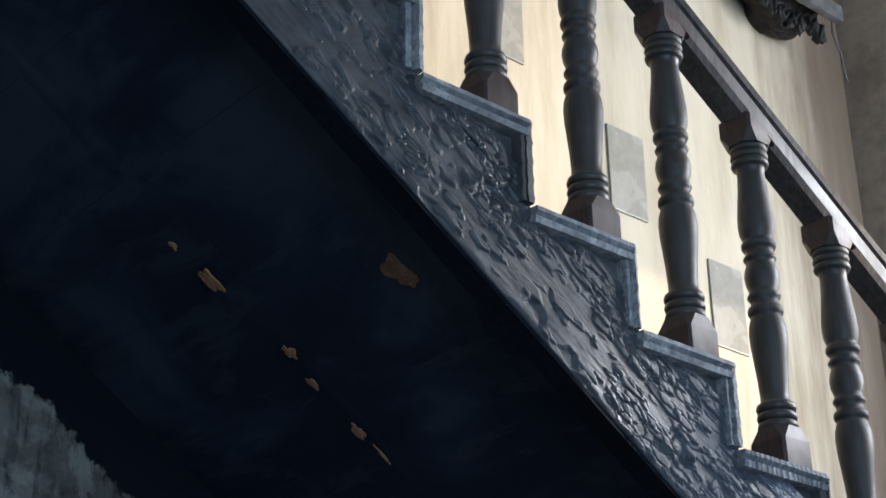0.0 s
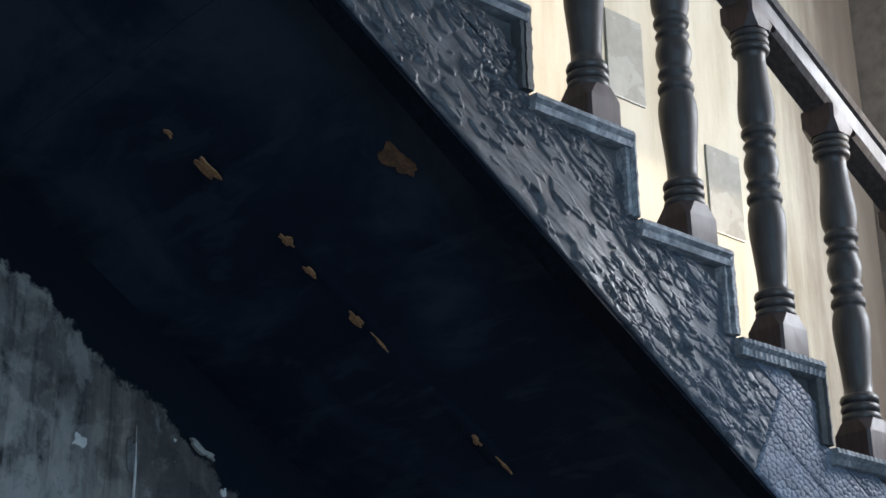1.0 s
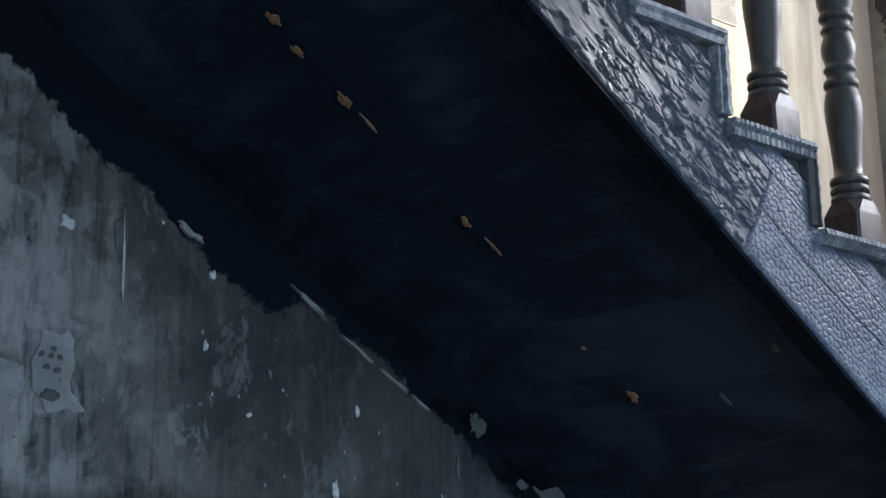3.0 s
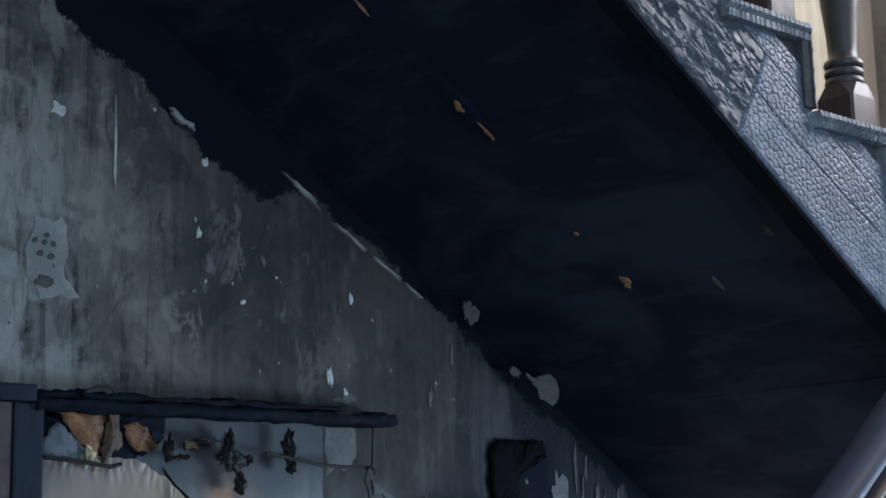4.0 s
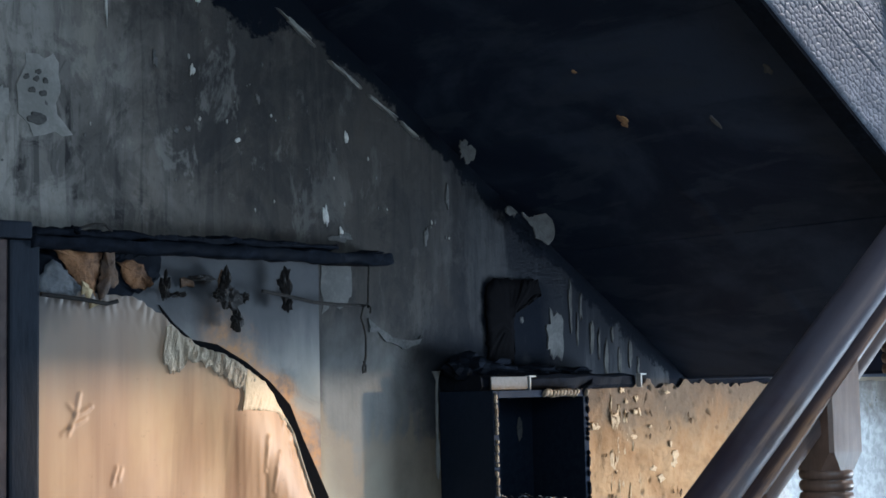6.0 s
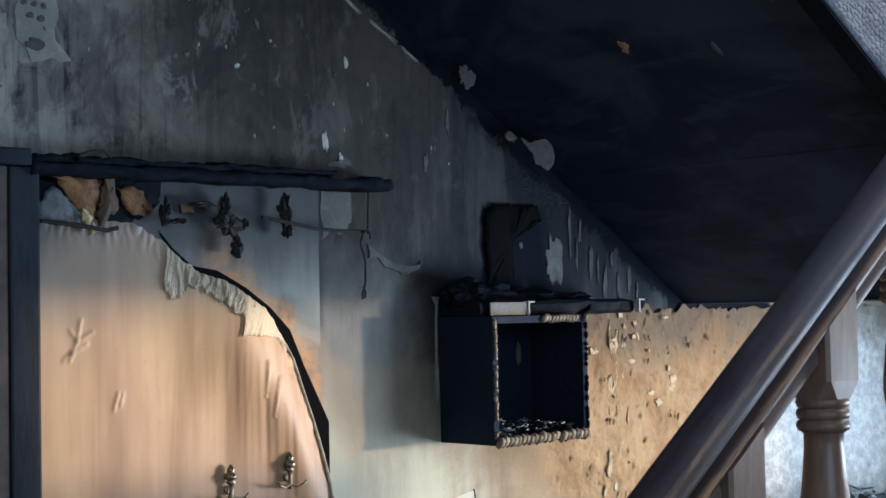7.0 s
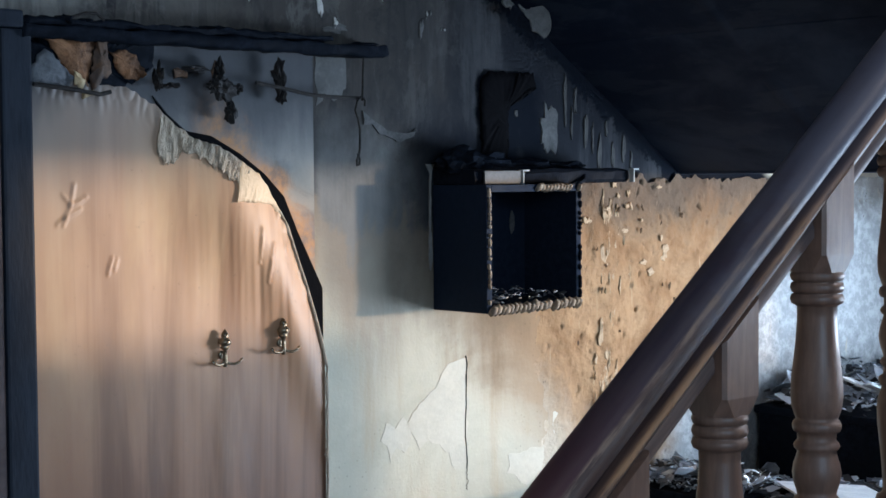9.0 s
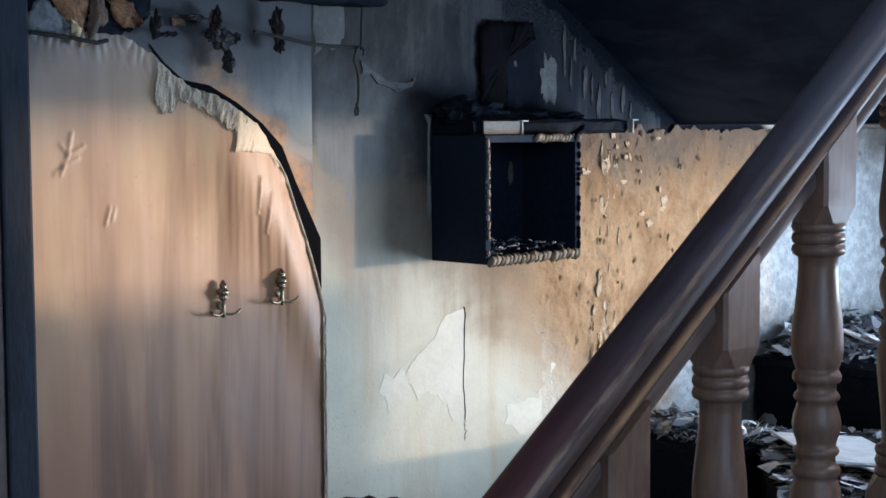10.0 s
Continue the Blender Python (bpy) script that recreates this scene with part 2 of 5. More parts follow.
def rail_wood():
    """Dark plum varnish, rubbed to bare brown along the mouldings, with a blue window sheen and an edge highlight
    painted on.
    """
    n = Net("varnished_rail_wood", 0.35, spec=0.35)
    x, y, z = n.axes()[:3]
    lean = math.atan(0.764)
    turn = n.t.nodes.new("ShaderNodeMapping")
    turn.inputs["Rotation"].default_value = (0, lean, 0)
    n.t.links.new(n.pos, turn.inputs[0])
    grain = n.noise(2.2, 6, 0.65, n.scaled(1.6, 40, 40, turn.outputs[0]), 0.3)
    worn = n.noise(5, 6, 0.7, n.scaled(0.9, 7, 10, turn.outputs[0]))
    deep = n.math("MULTIPLY", n.math("SUBTRACT", z, n.math("ADD", n.math("MULTIPLY", n.math("SUBTRACT", x, 1.539), 0.764), 1.196)), math.cos(lean))
    base = n.mix(n.span(grain, 0.35, 0.68), (0.030, 0.019, 0.021), (0.075, 0.044, 0.038))
    # the rounded top keeps its plum varnish, redder towards the lower end
    varnish = n.mix(n.span(x, 1.45, 1.95), (0.085, 0.026, 0.030), (0.026, 0.022, 0.040))
    base = n.mix(n.span(deep, -0.010, -0.004, 0.0, 0.9), base, varnish)
    base = n.mix(n.span(deep, -0.070, -0.060, 0.85, 0.0), base, n.mix(n.span(grain, 0.3, 0.7), (0.070, 0.046, 0.042), (0.165, 0.110, 0.088)))
    dusty = n.math("MULTIPLY", n.span(worn, 0.40, 0.62, 0.0, 0.75), n.span(deep, -0.052, -0.012))
    base = n.mix(n.math("MULTIPLY", dusty, n.span(deep, -0.010, -0.004, 1.0, 0.25)), base, (0.120, 0.098, 0.090))
    # pale bands: a painted highlight on the cap's upper edge, rubbed brown on the bead
    for at, wide, much, tint in ((-0.009, 0.005, 0.75, (0.24, 0.165, 0.125)), (-0.061, 0.007, 0.9, (0.30, 0.165, 0.085)), (-0.086, 0.006, 0.35, (0.25, 0.15, 0.09))):
        off = n.math("ABSOLUTE", n.math("SUBTRACT", deep, at))
        band = n.math("MULTIPLY", n.span(off, wide * 0.3, wide, much, 0.0), n.span(worn, 0.40, 0.56, 0.15, 1.0))
        base = n.mix(band, base, tint)
    # bluish window reflection painted over the wood, stronger up the rail
    sky_sheen = n.math("ADD", n.noise(3.2, 5, 0.6), n.span(x, 1.6, 2.4, -0.20, 0.16))
    sky_sheen = n.math("MULTIPLY", n.span(sky_sheen, 0.40, 0.60, 0, 0.72), n.span(deep, -0.085, -0.02, 0.25, 1.0))
    n.colour(n.mix(sky_sheen, base, (0.062, 0.072, 0.110)))
    n.rough(n.span(worn, 0.4, 0.7, 0.52, 0.74)).bump(grain, 0.22, 0.0015).bump(n.noise(60, 4, 0.6), 0.08, 0.001)
    return n.mat


def baluster_wood(name, a, b, rough):
    n = Net(name, rough, spec=0.45)
    grain = n.noise(3, 6, 0.6, n.scaled(24, 24, 3), 0.5)
    dust = n.noise(9, 6, 0.65)
    c = n.mix(n.span(grain, 0.35, 0.7), a, b)
    n.colour(n.mix(n.span(dust, 0.5, 0.75, 0, 0.5), c, tuple(v * 1.5 + 0.01 for v in b)))
    n.rough(n.span(dust, 0.35, 0.7, rough - 0.1, rough + 0.15)).bump(grain, 0.2, 0.002)
    return n.mat


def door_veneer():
    """Peach-brown veneer with upright grain, smoked grey towards the top; the light's fall-off to the left and foot is
    painted in.
    """
    n = Net("door_veneer", 0.5, spec=0.4)
    x, y, z = n.axes(n.world())[:3]
    grain = n.noise(1.0, 7, 0.65, n.scaled(30, 1, 0.9), 0.4)
    broad = n.noise(1.6, 5, 0.6, n.scaled(3.0, 1, 0.8))
    fine = n.noise(45, 5, 0.65)
    c = n.mix(n.span(grain, 0.30, 0.75), (0.47, 0.276, 0.158), (0.51, 0.308, 0.180))
    c = n.mix(n.span(broad, 0.45, 0.7, 0, 0.5), c, (0.68, 0.50, 0.285))
    run = n.noise(1.0, 6, 0.6, n.scaled(10, 1, 0.55), 0.7)
    c = n.mix(n.span(run, 0.46, 0.68, 0, 0.70), c, (0.28, 0.140, 0.078))
    c = n.mix(n.span(run, 0.28, 0.42, 0.5, 0.0), c, (0.64, 0.46, 0.27))
    # darker to the left: the fall-off of light across the door, put into the colour
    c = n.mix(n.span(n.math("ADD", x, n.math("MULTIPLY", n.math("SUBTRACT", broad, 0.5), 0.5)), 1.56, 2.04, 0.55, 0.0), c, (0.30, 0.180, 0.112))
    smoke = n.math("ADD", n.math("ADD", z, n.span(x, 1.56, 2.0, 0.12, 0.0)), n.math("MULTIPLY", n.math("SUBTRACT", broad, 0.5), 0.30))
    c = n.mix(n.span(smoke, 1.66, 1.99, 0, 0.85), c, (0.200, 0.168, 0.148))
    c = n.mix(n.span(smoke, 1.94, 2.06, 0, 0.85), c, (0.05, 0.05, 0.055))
    # foot: streaked brown stain, deepened with painted shade
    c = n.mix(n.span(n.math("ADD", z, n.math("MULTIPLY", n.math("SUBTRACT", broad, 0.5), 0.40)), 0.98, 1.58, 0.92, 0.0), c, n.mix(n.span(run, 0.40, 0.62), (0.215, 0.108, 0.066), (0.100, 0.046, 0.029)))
    n.colour(n.mix(n.span(fine, 0.62, 0.75, 0, 0.35), c, (0.16, 0.10, 0.07)))
    n.bump(grain, 0.06, 0.0012).bump(n.noise(3.0, 1, 0.4, n.scaled(2.6, 1, 0.8), 0.4), 0.30, 0.016).bump(n.noise(14, 3, 0.5, n.scaled(1.2, 1, 0.5), 0.3), 0.05, 0.003)
    return n.mat


def door_core():
    """Bare scorched backing sheet: blue-grey smoke, orange close to the burnt split."""
    n = Net("door_core_board", 0.7, spec=0.3)
    x, y, z = n.axes(n.world())[:3]
    cloud = n.noise(7, 6, 0.65, warp=0.15)
    fine = n.noise(28, 5, 0.6)
    streak = n.noise(1.0, 5, 0.6, n.scaled(16, 1, 3))
    c = n.mix(n.span(n.math("ADD", n.math("MULTIPLY", cloud, 0.6), n.math("MULTIPLY", streak, 0.4)), 0.38, 0.62), (0.090, 0.092, 0.098), (0.235, 0.230, 0.222))
    side = n.math("SUBTRACT", x, 1.75)
    rise = n.math("SUBTRACT", z, n.math("SUBTRACT", 1.93, n.math("MULTIPLY", n.math("MULTIPLY", side, side), 1.28)))
    rise = n.math("ADD", rise, n.math("MULTIPLY", n.math("SUBTRACT", cloud, 0.5), 0.25))
    c = n.mix(n.math("MULTIPLY", n.math("MULTIPLY", n.span(rise, 0.02, 0.13, 0.95, 0.0), n.span(fine, 0.35, 0.6, 0.35, 1.0)), n.span(x, 1.95, 2.05)), c, (0.52, 0.25, 0.10))
    c = n.mix(n.math("MULTIPLY", n.span(n.noise(5, 6, 0.6, warp=1.0), 0.46, 0.60, 0, 0.75), n.span(z, 1.70, 1.86, 1.0, 0.0)), c, (0.34, 0.31, 0.26))
    c = n.mix(n.span(n.math("ADD", z, n.math("MULTIPLY", cloud, 0.25)), 1.90, 2.06, 0, 0.92), c, (0.040, 0.044, 0.052))
    n.colour(c).bump(fine, 0.3, 0.004)
    return n.mat


def spalled_render():
    """Sandy render laid bare where the plaster burst off."""
    n = Net("spalled_render", 0.95, spec=0.2)
    x, y, z = n.axes(n.world())[:3]
    cloud, fine, grain = n.noise(5, 7, 0.68, warp=0.4), n.noise(34, 6, 0.7), n.noise(160, 3, 0.6)
    c = n.mix(n.span(cloud, 0.35, 0.66), (0.215, 0.122, 0.062), (0.365, 0.238, 0.135))
    c = n.mix(n.span(fine, 0.52, 0.72, 0, 0.7), c, (0.22, 0.135, 0.078))
    warm = n.span(n.math("ADD", n.math("ADD", x, n.math("MULTIPLY", n.math("SUBTRACT", z, 1.2), 0.9)), n.math("MULTIPLY", n.math("SUBTRACT", cloud, 0.5), 0.45)), 2.84, 3.22)
    c = n.mix(warm, (0.54, 0.50, 0.41), c)
    c = n.mix(n.span(n.math("ADD", n.math("SUBTRACT", x, n.math("MULTIPLY", n.math("SUBTRACT", z, 1.1), 0.75)), n.math("MULTIPLY", n.math("SUBTRACT", cloud, 0.5), 0.3)), 3.58, 3.78), c, n.mix(n.span(fine, 0.4, 0.65), (0.27, 0.275, 0.275), (0.41, 0.41, 0.405)))
    c = n.mix(n.span(n.math("ADD", z, n.math("MULTIPLY", n.math("SUBTRACT", cloud, 0.5), 0.5)), 1.50, 1.70, 0, 0.85), c, (0.085, 0.068, 0.055))
    run = n.noise(1.0, 5, 0.7, n.scaled(38, 1, 5))
    c = n.mix(n.span(run, 0.60, 0.72, 0, 0.6), c, (0.50, 0.39, 0.26))
    fleck = n.noise(46, 3, 0.5, n.scaled(1, 1, 0.55))
    c = n.mix(n.span(fleck, 0.71, 0.76, 0, 0.8), c, (0.05, 0.036, 0.026))
    n.colour(c).bump(fine, 0.6, 0.009).bump(grain, 0.4, 0.003)
    return n.mat


M_WALL = stair_wall_plaster()
M_SMOKED = plain("smoked_plaster", (0.16, 0.13, 0.11), (0.30, 0.26, 0.22), 2.2, 0.9, bump=0.3)
M_PALE = plain("pale_plaster", (0.50, 0.49, 0.46), (0.62, 0.60, 0.56), 1.6, 0.9)
M_FLOOR = plain("sooty_floor", (0.05, 0.045, 0.04), (0.16, 0.14, 0.12), 3.0, 0.85, bump=0.5)
M_CHAR = charred_wood("charred_string_board", (0.032, 0.036, 0.044), (0.074, 0.082, 0.098), 0.46, 0.5, 22, (0.098, 0.112, 0.140))
M_CHAR_ASH = charred_wood("ashen_string_board", (0.120, 0.140, 0.182), (0.290, 0.325, 0.400), 0.50, 0.40, 22)
M_CHAR_DARK = charred_wood("charcoal", (0.004, 0.006, 0.010), (0.011, 0.015, 0.024), 0.75)
# box charcoal, lifted to navy so the colour carries the veiling haze
M_CHAR_BOX = charred_wood("burnt_box_wood", (0.008, 0.015, 0.029), (0.015, 0.025, 0.045), 0.75, 0.10)
# for the fitting's charred remains and the shade sheet in the door split
M_VOID = plain("char_and_shade_black", (0.002, 0.002, 0.003), (0.005, 0.005, 0.006), 20, 0.9, spec=0.05)
M_TRIM = charred_wood("ashen_moulding", (0.17, 0.18, 0.195), (0.46, 0.48, 0.51), 0.5)
M_PANEL = plain("burnt_panel", (0.05, 0.052, 0.055), (0.11, 0.113, 0.118), 9, 0.7, bump=0.4)
M_SOFFIT = soot_boards()
M_RAIL = rail_wood()
M_BALUSTER = baluster_wood("sooty_baluster_wood", (0.047, 0.042, 0.041), (0.067, 0.061, 0.059), 0.5)
M_BALUSTER_LOW = baluster_wood("brown_baluster_wood", (0.120, 0.072, 0.056), (0.175, 0.106, 0.080), 0.45)
M_BLOCK = baluster_wood("sooty_reddish_wood", (0.042, 0.026, 0.025), (0.072, 0.048, 0.046), 0.5)
M_RAIL_UP = baluster_wood("sooty_rail_wood", (0.050, 0.042, 0.042), (0.10, 0.09, 0.09), 0.45)
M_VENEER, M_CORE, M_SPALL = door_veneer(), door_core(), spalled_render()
M_JAMB = plain("smoked_door_frame", (0.008, 0.012, 0.020), (0.020, 0.027, 0.040), 4, 0.6, bump=0.3, stretch=(3, 3, 0.6), spec=0.12)
M_REVEAL = plain("smoked_brown_frame", (0.050, 0.038, 0.040), (0.105, 0.080, 0.080), 4, 0.7, bump=0.3, spec=0.2)
M_SPOT = plain("soot_blister", (0.050, 0.050, 0.050), (0.085, 0.085, 0.083), 30, 0.9, spec=0.1)
M_ORANGE = plain("scorched_orange_veneer", (0.085, 0.045, 0.028), (0.30, 0.150, 0.078), 16, 0.75, bump=0.6, depth=0.006, spec=0.25)
M_PALE_CHIP = plain("pale_broken_veneer", (0.36, 0.27, 0.15), (0.55, 0.43, 0.27), 40, 0.8)
M_PATCH = plain("ash_grey_plaster", (0.145, 0.146, 0.140), (0.245, 0.245, 0.235), 9, 0.9, bump=0.4)
M_FLAKE = plain("plaster_flake", (0.30, 0.30, 0.29), (0.46, 0.46, 0.44), 30, 0.9)
M_FLAKE_GREY = plain("smoked_flake", (0.042, 0.044, 0.046), (0.105, 0.105, 0.104), 18, 0.9)
M_PEEL = plain("bare_plaster", (0.49, 0.48, 0.41), (0.58, 0.565, 0.485), 9, 0.9)
M_PATCH_DIM = plain("smoky_grey_veneer", (0.070, 0.080, 0.095), (0.150, 0.160, 0.175), 12, 0.8, bump=0.5)
M_HANDLE = plain("smoked_pale_plaster", (0.070, 0.071, 0.071), (0.140, 0.140, 0.136), 12, 0.9)
M_SCRAP = plain("scorched_veneer_scrap", (0.040, 0.024, 0.018), (0.13, 0.072, 0.042), 22, 0.8)
M_CHIP = plain("scorched_bare_wood", (0.12, 0.058, 0.028), (0.40, 0.225, 0.112), 26, 0.85)
M_SCORCH = plain("scorched_plank_patch", (0.060, 0.034, 0.022), (0.21, 0.115, 0.066), 30, 0.85)
M_WIRE = plain("burnt_wire", (0.010, 0.010, 0.011), (0.034, 0.030, 0.028), 40, 0.7, spec=0.2)
M_METAL = plain("dull_steel", (0.07, 0.07, 0.072), (0.13, 0.13, 0.13), 20, 0.65, 0.2)
M_BRASS = plain("tarnished_brass", (0.14, 0.115, 0.085), (0.28, 0.23, 0.16), 30, 0.35, 0.8)
M_PAPER = plain("charred_paper", (0.58, 0.61, 0.64), (0.80, 0.82, 0.84), 15, 0.75)
M_PLASTIC = plain("melted_plastic", (0.008, 0.008, 0.010), (0.030, 0.028, 0.028), 12, 0.6, bump=0.5, spec=0.25)
M_GREYPANEL = plain("grey_picture_sheet", (0.25, 0.24, 0.21), (0.34, 0.325, 0.285), 4, 0.25, bump=0.1)


# ---- building helpers ----
def mesh_of(name, bm, material, smooth=False):
    me = bpy.data.meshes.new(name)
    bmesh.ops.recalc_face_normals(bm, faces=bm.faces)
    for f in bm.faces:
        f.smooth = smooth
    bm.to_mesh(me)
    bm.free()
    me.materials.append(material)
    return me


def part(name, bm, material, parent=None, label="", smooth=False, at=None):
    ob = new(name, mesh_of(name, bm, material, smooth))
    if parent:
        ob.parent = parent
    if at is not None:
        ob.matrix_basis = at
    return tagged(ob, label)


def thing(name, label, category, group="", kind="", at=None):
    ob = new(name)
    if at is not None:
        ob.matrix_basis = at
    return tagged(ob, label, category, group, kind)


def add_box(bm, lo, hi, bevel=0.0, m=None):
    made = bmesh.ops.create_cube(bm, size=1.0)["verts"]
    for v in made:
        v.co = Vector([a + (b - a) * (c + 0.5) for a, b, c in zip(lo, hi, v.co)])
    if bevel:
        edges = list({e for v in made for e in v.link_edges})
        out = bmesh.ops.bevel(bm, geom=edges, offset=bevel, segments=2, affect="EDGES", profile=0.6)
        made = list({v for f in out["faces"] for v in f.verts} | {v for v in made if v.is_valid})
    if m is not None:
        for v in made:
            v.co = m @ v.co
    return made


def box(lo, hi, bevel=0.0, m=None):
    bm = bmesh.new()
    add_box(bm, lo, hi, bevel, m)
    return bm


def prism(points, y0, y1):
    """A polygon in x and z, drawn out from y0 to y1."""
    bm = bmesh.new()
    a = [bm.verts.new((x, y0, z)) for x, z in points]
    b = [bm.verts.new((x, y1, z)) for x, z in points]
    bm.faces.new(a)
    bm.faces.new(b[::-1])
    for k in range(len(a)):
        j = (k + 1) % len(a)
        bm.faces.new((a[k], b[k], b[j], a[j]))
    return bm


def sweep(profile, a, b, wobble=0.0, steps=24, blister=0.0, pitch=0.015):
    """A profile in (y, up) carried along the x-z line from a to b (each x, z), square to it; blister: swollen in short scales."""
    bm = bmesh.new()
    along = Vector((b[0] - a[0], 0, b[1] - a[1]))
    up = Vector((-along.z, 0, along.x)).normalized()
    rings = []
    for k in range(steps + 1):
        base = Vector((a[0], 0, a[1])) + along * (k / steps)
        ring = []
        for j, (y, h) in enumerate(profile):
            n = wobble * noise.noise((base.x * 6, y * 30, h * 40 + j))
            if blister:
                turn = along.length * k / steps / pitch + 0.5 * noise.noise((base.x * 20, 3, 1)) + 12 * h
                n -= blister * (0.7 + 0.5 * noise.noise((base.x * 30, 7, 2))) * (1 - abs(math.sin(math.pi * turn))) ** 2
            ring.append(bm.verts.new(base + up * (h + n) + Vector((0, y + n, 0))))
        rings.append(ring)
    for r, s in zip(rings, rings[1:]):
        for j in range(len(profile)):
            i = (j + 1) % len(profile)
            bm.faces.new((r[j], r[i], s[i], s[j]))
    bm.faces.new(rings[0])
    bm.faces.new(rings[-1][::-1])
    return bm


def tube(points, radius, sides=8):
    bm = bmesh.new()
    rings = []
    for k, p in enumerate(points):
        p = Vector(p)
        d = (Vector(points[min(k + 1, len(points) - 1)]) - Vector(points[max(k - 1, 0)])).normalized()
        side = d.orthogonal().normalized() if k == 0 else (rings[-1][1] - d * rings[-1][1].dot(d)).normalized()
        over = d.cross(side)
        rings.append(([bm.verts.new(p + radius * (side * math.cos(a) + over * math.sin(a))) for a in (2 * math.pi * i / sides for i in range(sides))], side))
    for (r, _), (s, _) in zip(rings, rings[1:]):
        for j in range(sides):
            i = (j + 1) % sides
            bm.faces.new((r[j], r[i], s[i], s[j]))
    bm.faces.new(rings[0][0])
    bm.faces.new(rings[-1][0][::-1])
    return bm


def lathe(profile, sides=24):
    """A turned shape from rows of (height, radius)."""
    bm = bmesh.new()
    rings = [[bm.verts.new((r * math.cos(2 * math.pi * k / sides), r * math.sin(2 * math.pi * k / sides), h)) for k in range(sides)] for h, r in profile]
    for r, s in zip(rings, rings[1:]):
        for j in range(sides):
            i = (j + 1) % sides
            bm.faces.new((r[j], r[i], s[i], s[j]))
    bm.faces.new(rings[0][::-1])
    bm.faces.new(rings[-1])
    return bm


def flake(size_x, size_z, thick, rng, points=14, rag=0.35):
    """An uneven chip in the x-z plane whose face looks towards -y."""
    bm = bmesh.new()
    rim = []
    points, seed = points * 2, 50 * rng.random()
    for k in range(points):
        a = 2 * math.pi * k / points
        r = 0.92 + rag * (1.7 * noise.fractal(Vector((0.9 * math.cos(a) + seed, 0.9 * math.sin(a), seed * 0.7)), 1.0, 2.2, 3) - 0.30 + 0.12 * rng.random())
        r = max(0.25, min(1.15, r))
        rim.append((size_x / 2 * r * math.cos(a), size_z / 2 * r * math.sin(a)))
    front = [bm.verts.new((x * 0.94, -thick * (0.9 + 0.8 * noise.noise((x / size_x * 2 + seed, z / size_z * 2, 3))), z * 0.94)) for x, z in rim]
    back = [bm.verts.new((x, 0, z)) for x, z in rim]
    mid = bm.verts.new((0, -thick * 0.95, 0))
    for k in range(points):
        j = (k + 1) % points
        bm.faces.new((mid, front[k], front[j]))
        bm.faces.new((front[k], back[k], back[j], front[j]))
    bm.faces.new(back)
    return bm


# ---- setting ----
def slab(name, lo, hi, material, label, category="wall"):
    return tagged(part(name, box(lo, hi), material), label, category, kind="structure")


def wall_with_hole(name, axis, at, thick, span, height, hole, material, label):
    """An upright wall across x (axis 'x': plane of constant x) with openings (u0, u1, z0, z1)."""
    bm = bmesh.new()
    us = sorted({span[0], span[1], *(h[0] for h in hole), *(h[1] for h in hole)})
    zs = sorted({height[0], height[1], *(h[2] for h in hole), *(h[3] for h in hole)})
    for u0, u1 in zip(us, us[1:]):
        for z0, z1 in zip(zs, zs[1:]):
            if any(h[0] <= u0 and u1 <= h[1] and h[2] <= z0 and z1 <= h[3] for h in hole):
                continue
            lo, hi = ((at, u0, z0), (at + thick, u1, z1)) if axis == "x" else ((u0, at, z0), (u1, at + thick, z1))
            add_box(bm, lo, hi)
    bmesh.ops.remove_doubles(bm, verts=bm.verts, dist=1e-5)
    return tagged(part(name, bm, material), label, "wall", kind="structure")


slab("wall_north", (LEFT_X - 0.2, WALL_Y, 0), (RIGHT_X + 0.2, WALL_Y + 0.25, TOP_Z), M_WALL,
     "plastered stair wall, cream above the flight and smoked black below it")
# unseen openings, cut to shape the sunlight on stair wall and door
wall_with_hole("wall_east", "x", RIGHT_X, 0.25, (FRONT_Y, WALL_Y), (0, TOP_Z),
               [(1.05, 2.5, 0.10, 1.72), (-0.2, 1.05, 1.33, 1.72), (0.2, 1.8, 3.3, 4.9), (1.8, 2.5, 3.3, 3.88)], M_SMOKED, "smoke-browned plaster end wall with unseen openings added for light")
slab("wall_west", (LEFT_X - 0.2, FRONT_Y, 0), (LEFT_X, WALL_Y, TOP_Z), M_PALE, "plain pale plaster wall behind the hall")
# unseen opening, added for the cool light from the front
wall_with_hole("wall_south", "y", FRONT_Y - 0.2, 0.2, (LEFT_X - 0.2, RIGHT_X + 0.25), (0, TOP_Z),
               [(-1.0, 1.4, 1.5, 3.7)], M_PALE, "pale plaster wall with one unseen opening added for light")
slab("floor", (LEFT_X - 0.2, FRONT_Y - 0.2, -0.2), (RIGHT_X + 0.25, WALL_Y + 0.25, 0), M_FLOOR, "sooty floor strewn with ash", "floor")
slab("ceiling", (LEFT_X - 0.2, FRONT_Y - 0.2, TOP_Z), (RIGHT_X + 0.25, WALL_Y + 0.25, TOP_Z + 0.2), M_PALE, "plain plastered ceiling", "ceiling")
ground = tagged(part("ground", box((-60, -60, -0.6), (60, 60, -0.21)), M_FLOOR), "bare earth outside the house", "ground", kind="structure")


